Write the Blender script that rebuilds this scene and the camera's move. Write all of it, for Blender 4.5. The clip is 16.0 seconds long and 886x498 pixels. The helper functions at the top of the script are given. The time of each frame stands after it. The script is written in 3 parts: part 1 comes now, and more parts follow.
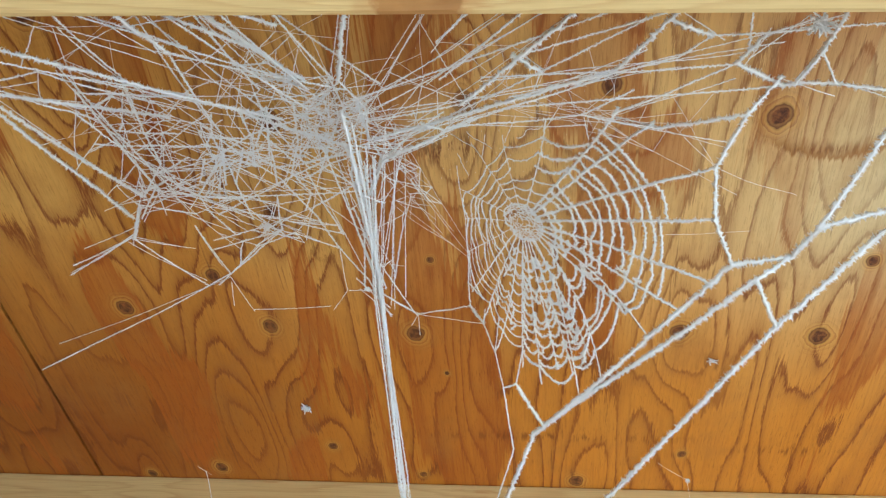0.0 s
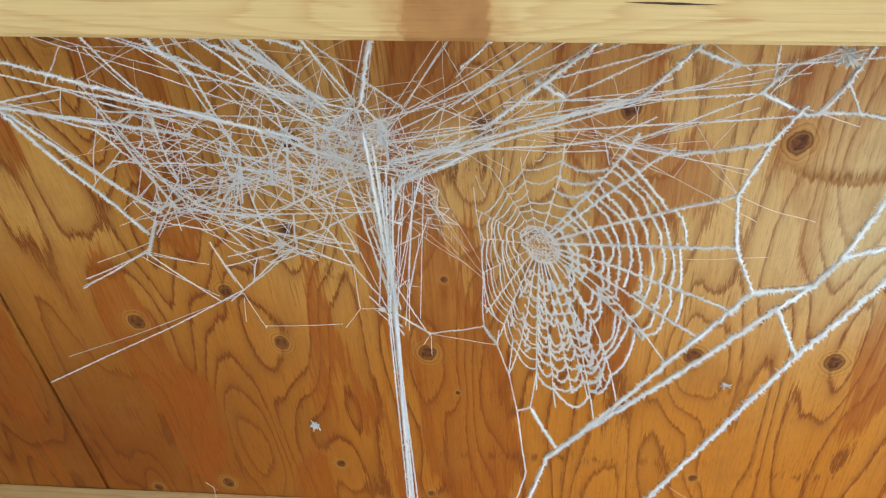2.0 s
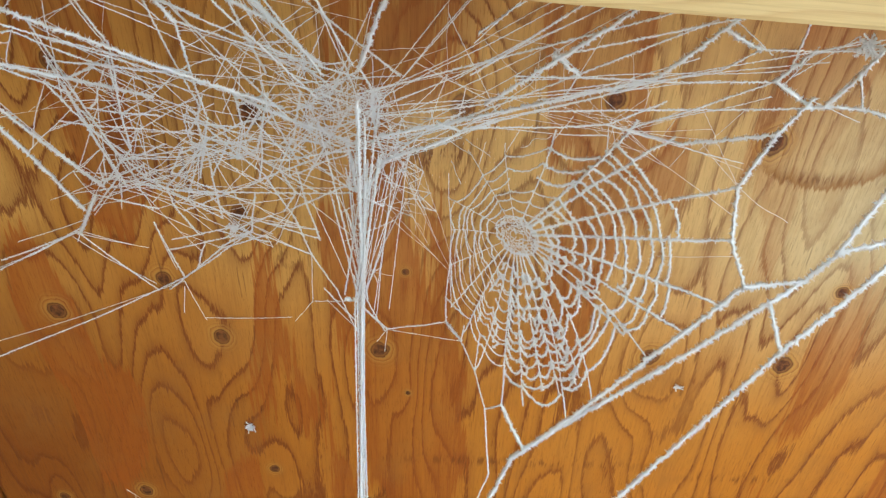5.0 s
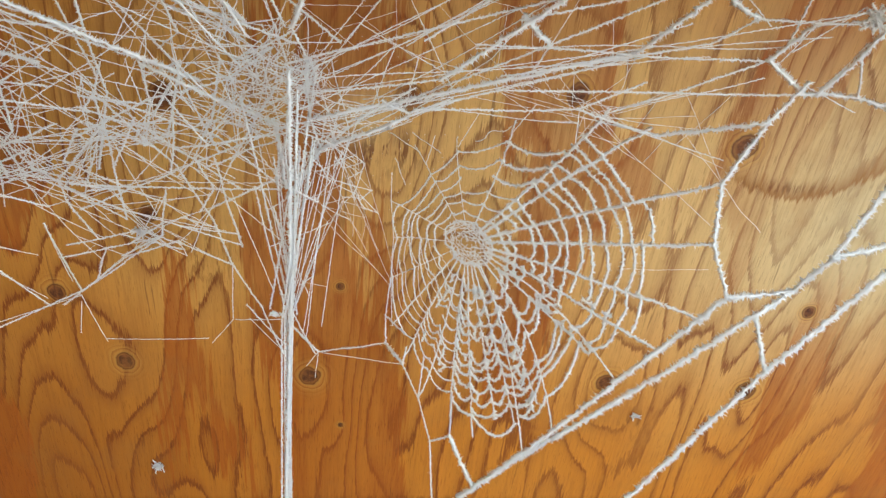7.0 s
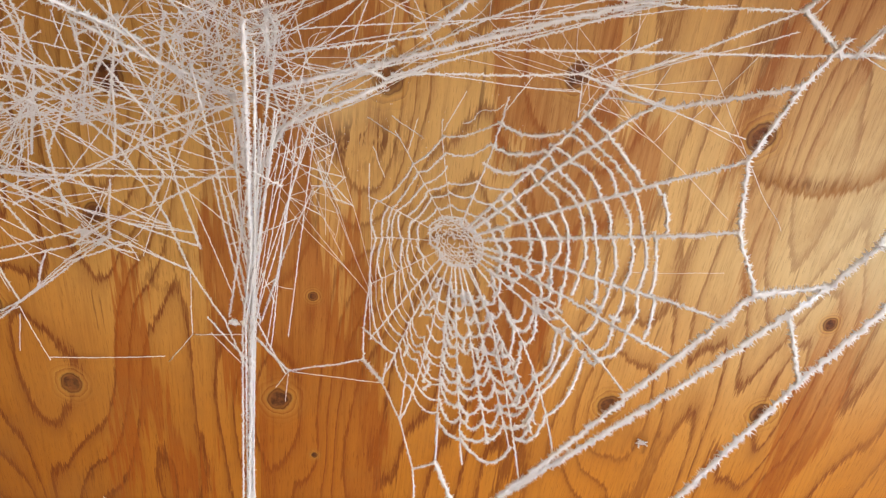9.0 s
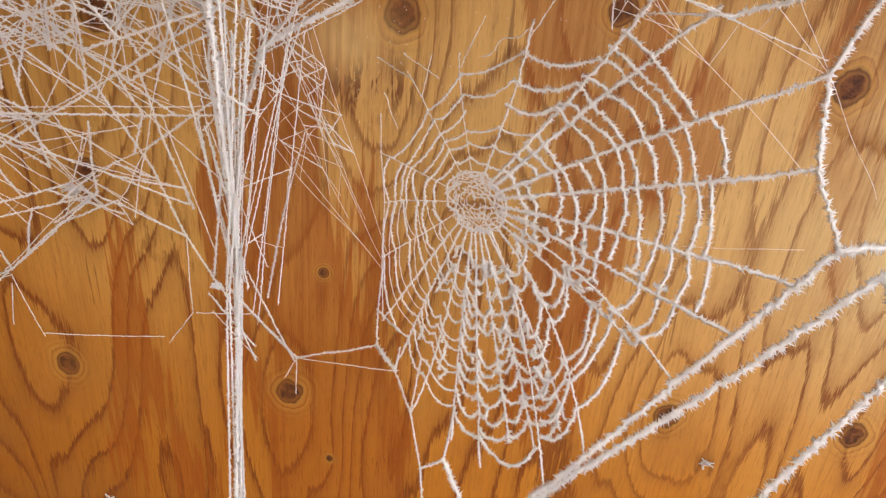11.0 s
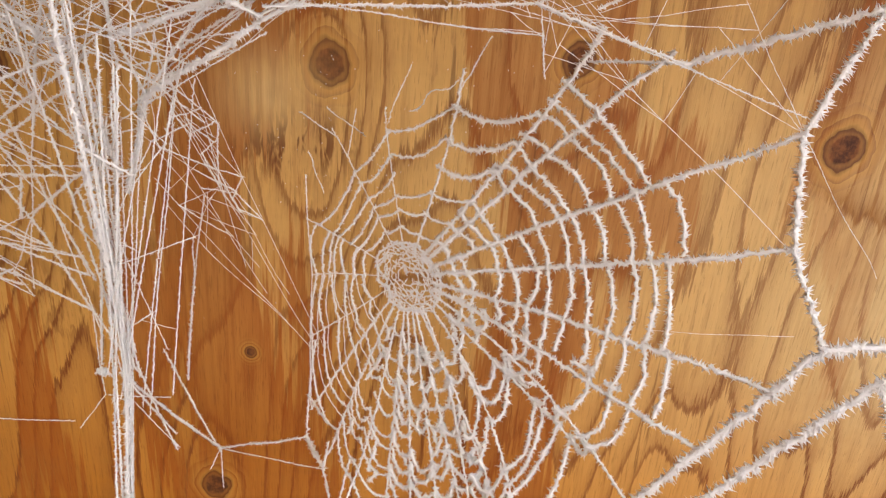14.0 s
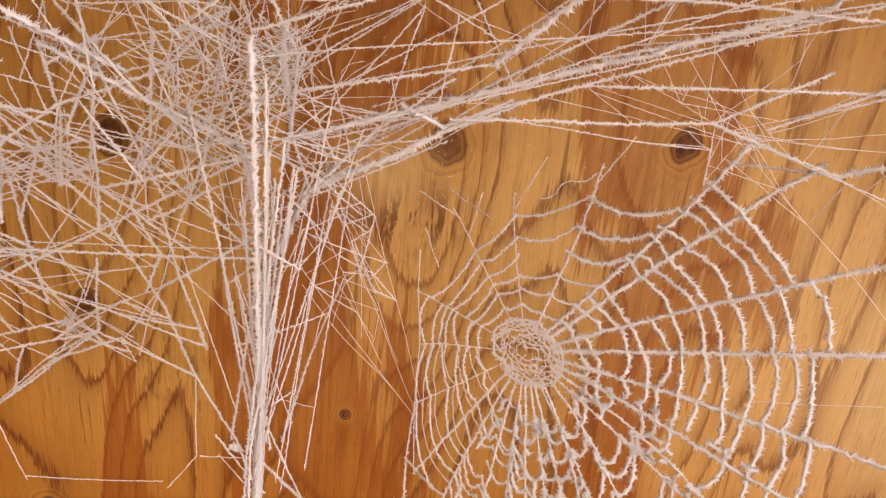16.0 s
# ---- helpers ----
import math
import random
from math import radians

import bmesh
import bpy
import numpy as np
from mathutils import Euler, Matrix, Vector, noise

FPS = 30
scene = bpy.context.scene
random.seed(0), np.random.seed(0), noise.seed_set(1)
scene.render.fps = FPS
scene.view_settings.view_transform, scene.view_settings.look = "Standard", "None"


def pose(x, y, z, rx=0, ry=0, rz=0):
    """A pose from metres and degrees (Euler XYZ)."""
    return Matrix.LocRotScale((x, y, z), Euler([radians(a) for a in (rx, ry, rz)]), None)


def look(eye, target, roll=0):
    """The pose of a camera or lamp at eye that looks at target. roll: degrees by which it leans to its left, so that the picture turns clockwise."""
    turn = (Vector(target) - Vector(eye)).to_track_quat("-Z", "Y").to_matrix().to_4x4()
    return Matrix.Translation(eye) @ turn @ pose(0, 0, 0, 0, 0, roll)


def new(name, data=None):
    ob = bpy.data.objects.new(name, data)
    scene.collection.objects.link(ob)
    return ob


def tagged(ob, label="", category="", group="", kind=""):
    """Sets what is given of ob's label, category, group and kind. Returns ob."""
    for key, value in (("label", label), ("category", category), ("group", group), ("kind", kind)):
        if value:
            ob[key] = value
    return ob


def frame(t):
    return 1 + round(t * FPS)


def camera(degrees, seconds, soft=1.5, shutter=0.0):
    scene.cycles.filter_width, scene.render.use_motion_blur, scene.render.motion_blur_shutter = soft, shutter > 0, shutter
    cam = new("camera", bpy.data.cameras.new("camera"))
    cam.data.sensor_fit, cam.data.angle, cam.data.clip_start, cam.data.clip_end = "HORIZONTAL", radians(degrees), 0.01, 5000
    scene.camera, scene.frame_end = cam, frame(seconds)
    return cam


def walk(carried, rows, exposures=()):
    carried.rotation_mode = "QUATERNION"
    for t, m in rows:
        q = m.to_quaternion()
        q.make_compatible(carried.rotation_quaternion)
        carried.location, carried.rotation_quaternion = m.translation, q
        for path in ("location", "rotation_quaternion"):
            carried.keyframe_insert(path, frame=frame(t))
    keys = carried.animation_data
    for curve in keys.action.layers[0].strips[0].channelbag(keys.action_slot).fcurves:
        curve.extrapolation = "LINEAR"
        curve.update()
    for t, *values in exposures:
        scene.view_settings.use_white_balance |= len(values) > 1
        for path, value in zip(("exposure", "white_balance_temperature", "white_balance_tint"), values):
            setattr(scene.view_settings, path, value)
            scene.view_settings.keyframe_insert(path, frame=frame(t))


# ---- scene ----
cam = camera(60.0, 16.0, soft=1.25)
PATH = [
    (0, (0.116, 0.22, 1.716), (-0.126, 1.458, 3.269), 8.1),
    (0.5, (0.105, 0.2185, 1.717), (-0.146, 1.444, 3.278), 8.7),
    (1, (0.098, 0.218, 1.717), (-0.144, 1.451, 3.273), 8.8),
    (1.5, (0.099, 0.218, 1.72), (-0.144, 1.44, 3.284), 8.8),
    (2, (0.107, 0.215, 1.721), (-0.144, 1.429, 3.291), 9.5),
    (2.5, (0.112, 0.214, 1.723), (-0.124, 1.424, 3.298), 9.6),
    (3, (0.101, 0.215, 1.719), (-0.105, 1.429, 3.295), 9.4),
    (3.2, (0.098, 0.216, 1.719), (-0.099, 1.429, 3.296), 9.7),
    (5.3, (0.044, 0.255, 1.733), (0.107, 1.435, 3.346), -0.5),
    (5.5, (0.041, 0.264, 1.736), (0.131, 1.41, 3.373), -1.7),
    (6, (0.041, 0.281, 1.75), (0.192, 1.389, 3.408), -4.1),
    (6.5, (0.04, 0.29, 1.76), (0.21, 1.389, 3.422), -4.6),
    (7, (0.046, 0.294, 1.77), (0.243, 1.4, 3.424), -5.5),
    (7.5, (0.048, 0.311, 1.779), (0.249, 1.4, 3.444), -5.6),
    (8, (0.051, 0.322, 1.788), (0.303, 1.393, 3.458), -8.0),
    (8.5, (0.051, 0.33, 1.797), (0.286, 1.377, 3.485), -7.7),
    (9, (0.054, 0.341, 1.803), (0.279, 1.36, 3.51), -7.7),
    (9.2, (0.054, 0.345, 1.806), (0.266, 1.363, 3.515), -7.0),
    (11.3, (0.094, 0.404, 1.839), (0.094, 1.339, 3.607), 4.4),
    (11.5, (0.093, 0.405, 1.842), (0.12, 1.33, 3.615), 2.7),
    (12, (0.102, 0.405, 1.853), (0.118, 1.303, 3.641), 3.3),
    (12.5, (0.108, 0.408, 1.862), (0.091, 1.282, 3.661), 4.9),
    (13, (0.114, 0.41, 1.872), (0.087, 1.244, 3.689), 6.3),
    (13.5, (0.119, 0.409, 1.877), (0.061, 1.239, 3.696), 8.3),
    (14, (0.126, 0.411, 1.883), (0.085, 1.229, 3.708), 7.6),
    (14.5, (0.127, 0.413, 1.887), (0.08, 1.207, 3.722), 8.1),
    (15, (0.115, 0.406, 1.89), (0.085, 1.201, 3.724), 7.7),
    (15.5, (0.087, 0.4, 1.884), (0.109, 1.196, 3.718), 4.6),
    (16, (0.06, 0.387, 1.88), (0.112, 1.168, 3.721), 1.8),
]
walk(cam, [(t, look(eye, target, roll)) for t, eye, target, roll in PATH],
     [(0, 1.36, 6100, -5), (6.9, 1.44, 6450, -3), (8.5, 1.46, 7200, 9), (11.5, 1.34, 7550, 13), (12.5, 1.31, 7450, 13), (14.5, 1.36, 7800, 14), (16, 1.34, 8900, 26)])

# ---- light: overcast daylight that comes in under the open eave ----
world = bpy.data.worlds.new("world")
scene.world = world
world.use_nodes = True
wn = world.node_tree.nodes
sky = wn.new("ShaderNodeTexSky")
sky.sky_type = "NISHITA"
sky.sun_disc = False
sky.sun_elevation, sky.sun_rotation = radians(38), radians(125)
wn["Background"].inputs["Strength"].default_value = 0.15
world.node_tree.links.new(sky.outputs["Color"], wn["Background"].inputs["Color"])
sun_data = bpy.data.lights.new("sun", "SUN")
sun_data.energy, sun_data.angle, sun_data.color = 3.0, radians(10), (1.0, 0.95, 0.88)
sun = new("sun", sun_data)
sun.matrix_world = look((3.0, -2.1, 2.86), (0.0, 0.0, 0.0))


# ---- materials ----
def material(name, rough=0.7):
    m = bpy.data.materials.new(name)
    m.use_nodes = True
    b = m.node_tree.nodes["Principled BSDF"]
    b.inputs["Roughness"].default_value = rough
    return m, m.node_tree, b


class Net:
    """Short hand for node networks."""

    def __init__(self, tree):
        self.t = tree

    def node(self, kind, **inputs):
        n = self.t.nodes.new(kind)
        for k, v in inputs.items():
            self.put(n.inputs[k], v)
        return n

    def put(self, socket, v):
        if isinstance(v, bpy.types.NodeSocket):
            self.t.links.new(v, socket)
        else:
            socket.default_value = v

    def math(self, op, a, b=0.0, c=0.0, clamp=False):
        n = self.t.nodes.new("ShaderNodeMath")
        n.operation, n.use_clamp = op, clamp
        for s, v in zip(n.inputs, (a, b, c)):
            self.put(s, v)
        return n.outputs[0]

    def place(self, source, scale, shift=(0, 0, 0)):
        n = self.t.nodes.new("ShaderNodeMapping")
        self.put(n.inputs["Vector"], source)
        n.inputs["Scale"].default_value, n.inputs["Location"].default_value = scale, shift
        return n.outputs[0]

    def noise(self, vector, scale=1.0, detail=2.0, rough=0.5, distortion=0.0):
        n = self.node("ShaderNodeTexNoise", Vector=vector, Scale=scale, Detail=detail, Roughness=rough, Distortion=distortion)
        return n.outputs["Fac"]

    def ramp(self, fac, *stops):
        n = self.t.nodes.new("ShaderNodeValToRGB")
        self.put(n.inputs[0], fac)
        e = n.color_ramp.elements
        while len(e) < len(stops):
            e.new(0.5)
        for el, (p, c) in zip(e, stops):
            el.position = p
            el.color = (*c, 1) if len(c) == 3 else c
        return n.outputs[0]

    def mix(self, fac, a, b, how="MIX"):
        n = self.t.nodes.new("ShaderNodeMix")
        n.data_type, n.blend_type = "RGBA", how
        self.put(n.inputs[0], fac)
        self.put(n.inputs[6], (*a, 1) if isinstance(a, tuple) else a)
        self.put(n.inputs[7], (*b, 1) if isinstance(b, tuple) else b)
        return n.outputs[2]

    def grey(self, v):
        return self.ramp(v, (0, (0, 0, 0)), (1, (1, 1, 1)))


def knots_of(net, pos, knots, wobble):
    """For each knot (x, y, radius): the nearest distance in radii, blended over all of them."""
    sep = net.node("ShaderNodeSeparateXYZ", Vector=pos)
    near, rise = None, None
    for kx, ky, r, lift in knots:
        dx = net.math("DIVIDE", net.math("SUBTRACT", sep.outputs[0], kx), r)
        dy = net.math("DIVIDE", net.math("SUBTRACT", sep.outputs[1], ky), r * 1.15)
        d2 = net.math("ADD", net.math("MULTIPLY", dx, dx), net.math("MULTIPLY", dy, dy))
        d = net.math("ADD", net.math("SQRT", d2), wobble)
        near = d if near is None else net.math("MINIMUM", near, d)
        # the grain bends round the knot: a lift that is long along the grain
        e2 = net.math("ADD", net.math("MULTIPLY", net.math("MULTIPLY", dx, dx), 0.085), net.math("MULTIPLY", net.math("MULTIPLY", dy, dy), 0.022))
        up = net.math("MULTIPLY", net.math("EXPONENT", net.math("MULTIPLY", e2, -1.0)), 1.9 * lift)
        rise = up if rise is None else net.math("ADD", rise, up)
    return near, rise


def plywood(name, knots, swells, pale):
    m, tree, bsdf = material(name, 0.62)
    n = Net(tree)
    pos = n.node("ShaderNodeTexCoord").outputs["Object"]
    streak = n.noise(n.place(pos, (380, 13, 1)), 1.0, 4, 0.65)
    fibre = n.noise(n.place(pos, (1300, 75, 1)), 1.0, 3, 0.65)
    blotch = n.noise(n.place(pos, (9, 4, 1), (3.1, 0.7, 0)), 1.0, 3, 0.55)
    wob = n.math("MULTIPLY", n.math("SUBTRACT", n.noise(n.place(pos, (110, 90, 1)), 1.0, 2), 0.5), 0.5)
    near, rise = knots_of(n, pos, knots, wob)
    near = n.math("MULTIPLY", near, 1.6)
    sep = n.node("ShaderNodeSeparateXYZ", Vector=pos)
    for sx, sy, wx, wy, lift in swells:
        dx = n.math("DIVIDE", n.math("SUBTRACT", sep.outputs[0], sx), wx)
        dy = n.math("DIVIDE", n.math("SUBTRACT", sep.outputs[1], sy), wy)
        d2 = n.math("ADD", n.math("MULTIPLY", dx, dx), n.math("MULTIPLY", dy, dy))
        rise = n.math("ADD", rise, n.math("MULTIPLY", n.math("EXPONENT", n.math("MULTIPLY", d2, -1.0)), lift))
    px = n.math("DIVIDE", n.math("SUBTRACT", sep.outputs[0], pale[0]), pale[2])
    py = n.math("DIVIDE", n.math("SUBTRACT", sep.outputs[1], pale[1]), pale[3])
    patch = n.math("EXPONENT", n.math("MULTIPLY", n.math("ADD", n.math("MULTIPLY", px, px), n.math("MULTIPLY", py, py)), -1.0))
    # the veneer's height field, cut through the year rings
    field = n.noise(n.place(pos, (10.5, 1.9, 1), (0.4, 0.2, 0)), 1.0, 2.2, 0.45)
    fine = n.noise(n.place(pos, (38, 7, 1)), 1.0, 2, 0.5)
    f = n.math("MULTIPLY_ADD", field, 13.0, rise)
    f = n.math("MULTIPLY_ADD", fine, 0.55, f)
    f = n.math("MULTIPLY_ADD", n.math("SUBTRACT", streak, 0.5), 0.40, f)
    f = n.math("MULTIPLY_ADD", n.math("SUBTRACT", fibre, 0.5), 0.42, f)
    ring = n.math("FRACT", f)
    late = n.ramp(ring, (0.0, (0.0, 0.0, 0.0)), (0.52, (0.04, 0.04, 0.04)), (0.78, (0.30, 0.30, 0.30)), (0.88, (0.95, 0.95, 0.95)), (0.95, (0.85, 0.85, 0.85)), (1.0, (0.0, 0.0, 0.0)))
    strength = n.ramp(n.noise(n.place(pos, (5, 3, 1), (1.7, 4.4, 0)), 1.0, 3), (0.34, (0.55, 0.55, 0.55)), (0.52, (1, 1, 1)))
    late = n.mix(1.0, late, strength, "MULTIPLY")
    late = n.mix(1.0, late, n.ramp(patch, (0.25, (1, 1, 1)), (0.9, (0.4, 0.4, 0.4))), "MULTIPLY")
    late = n.mix(1.0, late, n.ramp(fibre, (0.36, (0.66, 0.66, 0.66)), (0.54, (1, 1, 1))), "MULTIPLY")
    early = n.mix(n.ramp(blotch, (0.36, (0, 0, 0)), (0.64, (1, 1, 1))), (0.66, 0.355, 0.085), (0.53, 0.225, 0.032))
    # far-left corner: fall-off of daylight painted into the colour, with redder wood
    dim_corner = n.math("EXPONENT", n.math("MULTIPLY", n.math("ADD", n.math("POWER", n.math("DIVIDE", n.math("SUBTRACT", sep.outputs[0], -0.36), 0.29), 2.0), n.math("POWER", n.math("DIVIDE", n.math("SUBTRACT", sep.outputs[1], 0.86), 0.24), 2.0)), -1.0))
    
    # a deeper orange towards the far side, with a ragged border along the grain
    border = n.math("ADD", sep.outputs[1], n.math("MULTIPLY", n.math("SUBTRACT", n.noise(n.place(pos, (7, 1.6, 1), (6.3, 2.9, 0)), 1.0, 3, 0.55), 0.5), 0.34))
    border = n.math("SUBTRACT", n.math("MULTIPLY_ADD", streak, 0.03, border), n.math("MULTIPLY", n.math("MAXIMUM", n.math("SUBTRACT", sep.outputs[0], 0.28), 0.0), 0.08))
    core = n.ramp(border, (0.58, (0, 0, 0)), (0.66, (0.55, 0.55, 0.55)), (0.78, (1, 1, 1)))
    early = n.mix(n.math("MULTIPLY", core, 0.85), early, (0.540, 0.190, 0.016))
    early = n.mix(n.math("MULTIPLY", dim_corner, 0.95), early, (0.245, 0.068, 0.007))
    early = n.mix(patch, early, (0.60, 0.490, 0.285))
    tan = n.math("EXPONENT", n.math("MULTIPLY", n.math("ADD", n.math("POWER", n.math("DIVIDE", n.math("SUBTRACT", sep.outputs[0], 0.17), 0.21), 2.0), n.math("POWER", n.math("DIVIDE", n.math("SUBTRACT", sep.outputs[1], 0.51), 0.12), 2.0)), -1.0))
    early = n.mix(n.math("MULTIPLY", tan, 0.75), early, (0.74, 0.475, 0.185))
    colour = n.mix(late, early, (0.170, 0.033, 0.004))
    flame = n.noise(n.place(pos, (13, 3.0, 1), (2.2, 6.1, 0)), 1.0, 2, 0.5)
    flame = n.ramp(n.math("MULTIPLY_ADD", n.math("SUBTRACT", streak, 0.5), 0.20, flame), (0.530, (0, 0, 0)), (0.552, (1, 1, 1)), (0.66, (0.55, 0.55, 0.55)))
    flame = n.math("MULTIPLY", flame, n.math("SUBTRACT", 1.0, n.math("MAXIMUM", patch, n.math("MULTIPLY", tan, 0.15))))
    colour = n.mix(n.math("MULTIPLY", flame, 0.85), colour, (0.34, 0.085, 0.008))
    grain = n.ramp(streak, (0.34, (0.72, 0.62, 0.52)), (0.48, (0.98, 0.97, 0.96)), (0.68, (1.12, 1.12, 1.10)))
    colour = n.mix(0.5, colour, grain, "MULTIPLY")
    pores = n.ramp(fibre, (0.36, (0.36, 0.25, 0.18)), (0.43, (1, 1, 1)))
    colour = n.mix(0.36, colour, pores, "MULTIPLY")
    # a broad dark growth ring that sags below the pale patch
    sx = n.math("DIVIDE", n.math("SUBTRACT", sep.outputs[0], 0.325), 0.060)
    sy = n.math("DIVIDE", n.math("SUBTRACT", sep.outputs[1], 0.482), 0.044)
    bow = n.math("SQRT", n.math("ADD", n.math("MULTIPLY", sx, sx), n.math("MULTIPLY", sy, sy)))
    bow = n.math("ADD", bow, n.math("MULTIPLY_ADD", n.math("SUBTRACT", streak, 0.5), 0.45, n.math("MULTIPLY", n.math("SUBTRACT", blotch, 0.5), 0.7)))
    bow = n.ramp(n.math("MULTIPLY", bow, 0.5), (0.40, (0, 0, 0)), (0.47, (0.55, 0.55, 0.55)), (0.53, (1, 1, 1)), (0.56, (0, 0, 0)))
    below = n.ramp(n.math("MULTIPLY_ADD", sx, 0.25, n.math("MULTIPLY_ADD", sy, 0.5, 0.5)), (0.45, (0, 0, 0)), (0.75, (1, 1, 1)))
    colour = n.mix(n.math("MULTIPLY", n.math("MULTIPLY", bow, below), 0.8), colour, (0.30, 0.115, 0.020))
    # knots: dark heart, rings round it
    halo = n.ramp(n.math("DIVIDE", near, 4.0, 0, True), (0.0, (1, 1, 1)), (0.30, (0.75, 0.75, 0.75)), (0.52, (0.15, 0.15, 0.15)), (0.75, (0, 0, 0)))
    rings = n.ramp(n.math("FRACT", n.math("MULTIPLY", near, 1.9)), (0.0, (0.62, 0.34, 0.075)), (0.6, (0.50, 0.22, 0.040)), (0.92, (0.22, 0.06, 0.010)))
    colour = n.mix(n.math("MULTIPLY", halo, 0.75), colour, rings)
    heart = n.ramp(near, (0.0, (1, 1, 1)), (0.70, (1, 1, 1)), (1.0, (0, 0, 0)))
    heartc = n.mix(n.ramp(n.noise(n.place(pos, (210, 170, 1)), 1.0, 4, 0.7), (0.38, (0, 0, 0)), (0.66, (1, 1, 1))), (0.070, 0.020, 0.007), (0.25, 0.085, 0.022))
    colour = n.mix(heart, colour, heartc)
    bark = n.ramp(n.math("ABSOLUTE", n.math("SUBTRACT", near, 1.0)), (0.0, (1, 1, 1)), (0.22, (0, 0, 0)))
    colour = n.mix(n.math("MULTIPLY", bark, 0.7), colour, (0.075, 0.020, 0.006))
    # open splits and fallen-out fibres along the grain
    split = n.ramp(n.noise(n.place(pos, (150, 7, 1), (5.0, 2.0, 0)), 1.0, 4, 0.7), (0.655, (0, 0, 0)), (0.70, (1, 1, 1)))
    colour = n.mix(n.math("MULTIPLY", split, 0.55), colour, (0.11, 0.030, 0.008))
    # torn grain: short dark strokes in a few places
    torn = n.ramp(n.noise(n.place(pos, (260, 42, 1), (1.0, 8.0, 0)), 1.0, 3, 0.6, 0.4), (0.50, (0, 0, 0)), (0.58, (1, 1, 1)))
    for tx, ty, wx, wy in TORN:
        dx = n.math("DIVIDE", n.math("SUBTRACT", sep.outputs[0], tx), wx)
        dy = n.math("DIVIDE", n.math("SUBTRACT", sep.outputs[1], ty), wy)
        here = n.math("EXPONENT", n.math("MULTIPLY", n.math("ADD", n.math("MULTIPLY", dx, dx), n.math("MULTIPLY", dy, dy)), -1.0))
        colour = n.mix(n.math("MULTIPLY", n.math("MULTIPLY", here, torn), 1.3 if wy == 0.014 else 0.7, 0, True), colour, (0.14, 0.034, 0.005))
    burl = n.math("EXPONENT", n.math("MULTIPLY", n.math("ADD", n.math("POWER", n.math("DIVIDE", n.math("SUBTRACT", sep.outputs[0], 0.041), 0.019), 2.0), n.math("POWER", n.math("DIVIDE", n.math("SUBTRACT", sep.outputs[1], 0.488), 0.018), 2.0)), -1.0))
    colour = n.mix(n.math("MULTIPLY", burl, n.math("ADD", 0.15, n.math("MULTIPLY", streak, 1.0))), colour, (0.82, 0.58, 0.25))
    # dust and old stains
    stain = n.ramp(n.noise(n.place(pos, (16, 12, 1), (9.0, 1.0, 0)), 1.0, 5, 0.65), (0.50, (0, 0, 0)), (0.72, (1, 1, 1)))
    colour = n.mix(n.math("MULTIPLY", stain, 0.42), colour, (0.33, 0.13, 0.028))
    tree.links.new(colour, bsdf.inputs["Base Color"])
    relief = n.math("ADD", n.math("MULTIPLY", n.grey(late), 0.5), n.math("ADD", n.math("MULTIPLY", streak, 0.6), n.math("MULTIPLY", fibre, 0.5)))
    bump = n.node("ShaderNodeBump", Height=relief, Strength=0.25, Distance=0.0012)
    tree.links.new(bump.outputs[0], bsdf.inputs["Normal"])
    n.put(bsdf.inputs["Roughness"], n.math("MULTIPLY_ADD", streak, 0.25, 0.52))
    bsdf.inputs["Specular IOR Level"].default_value = 0.28
    return m


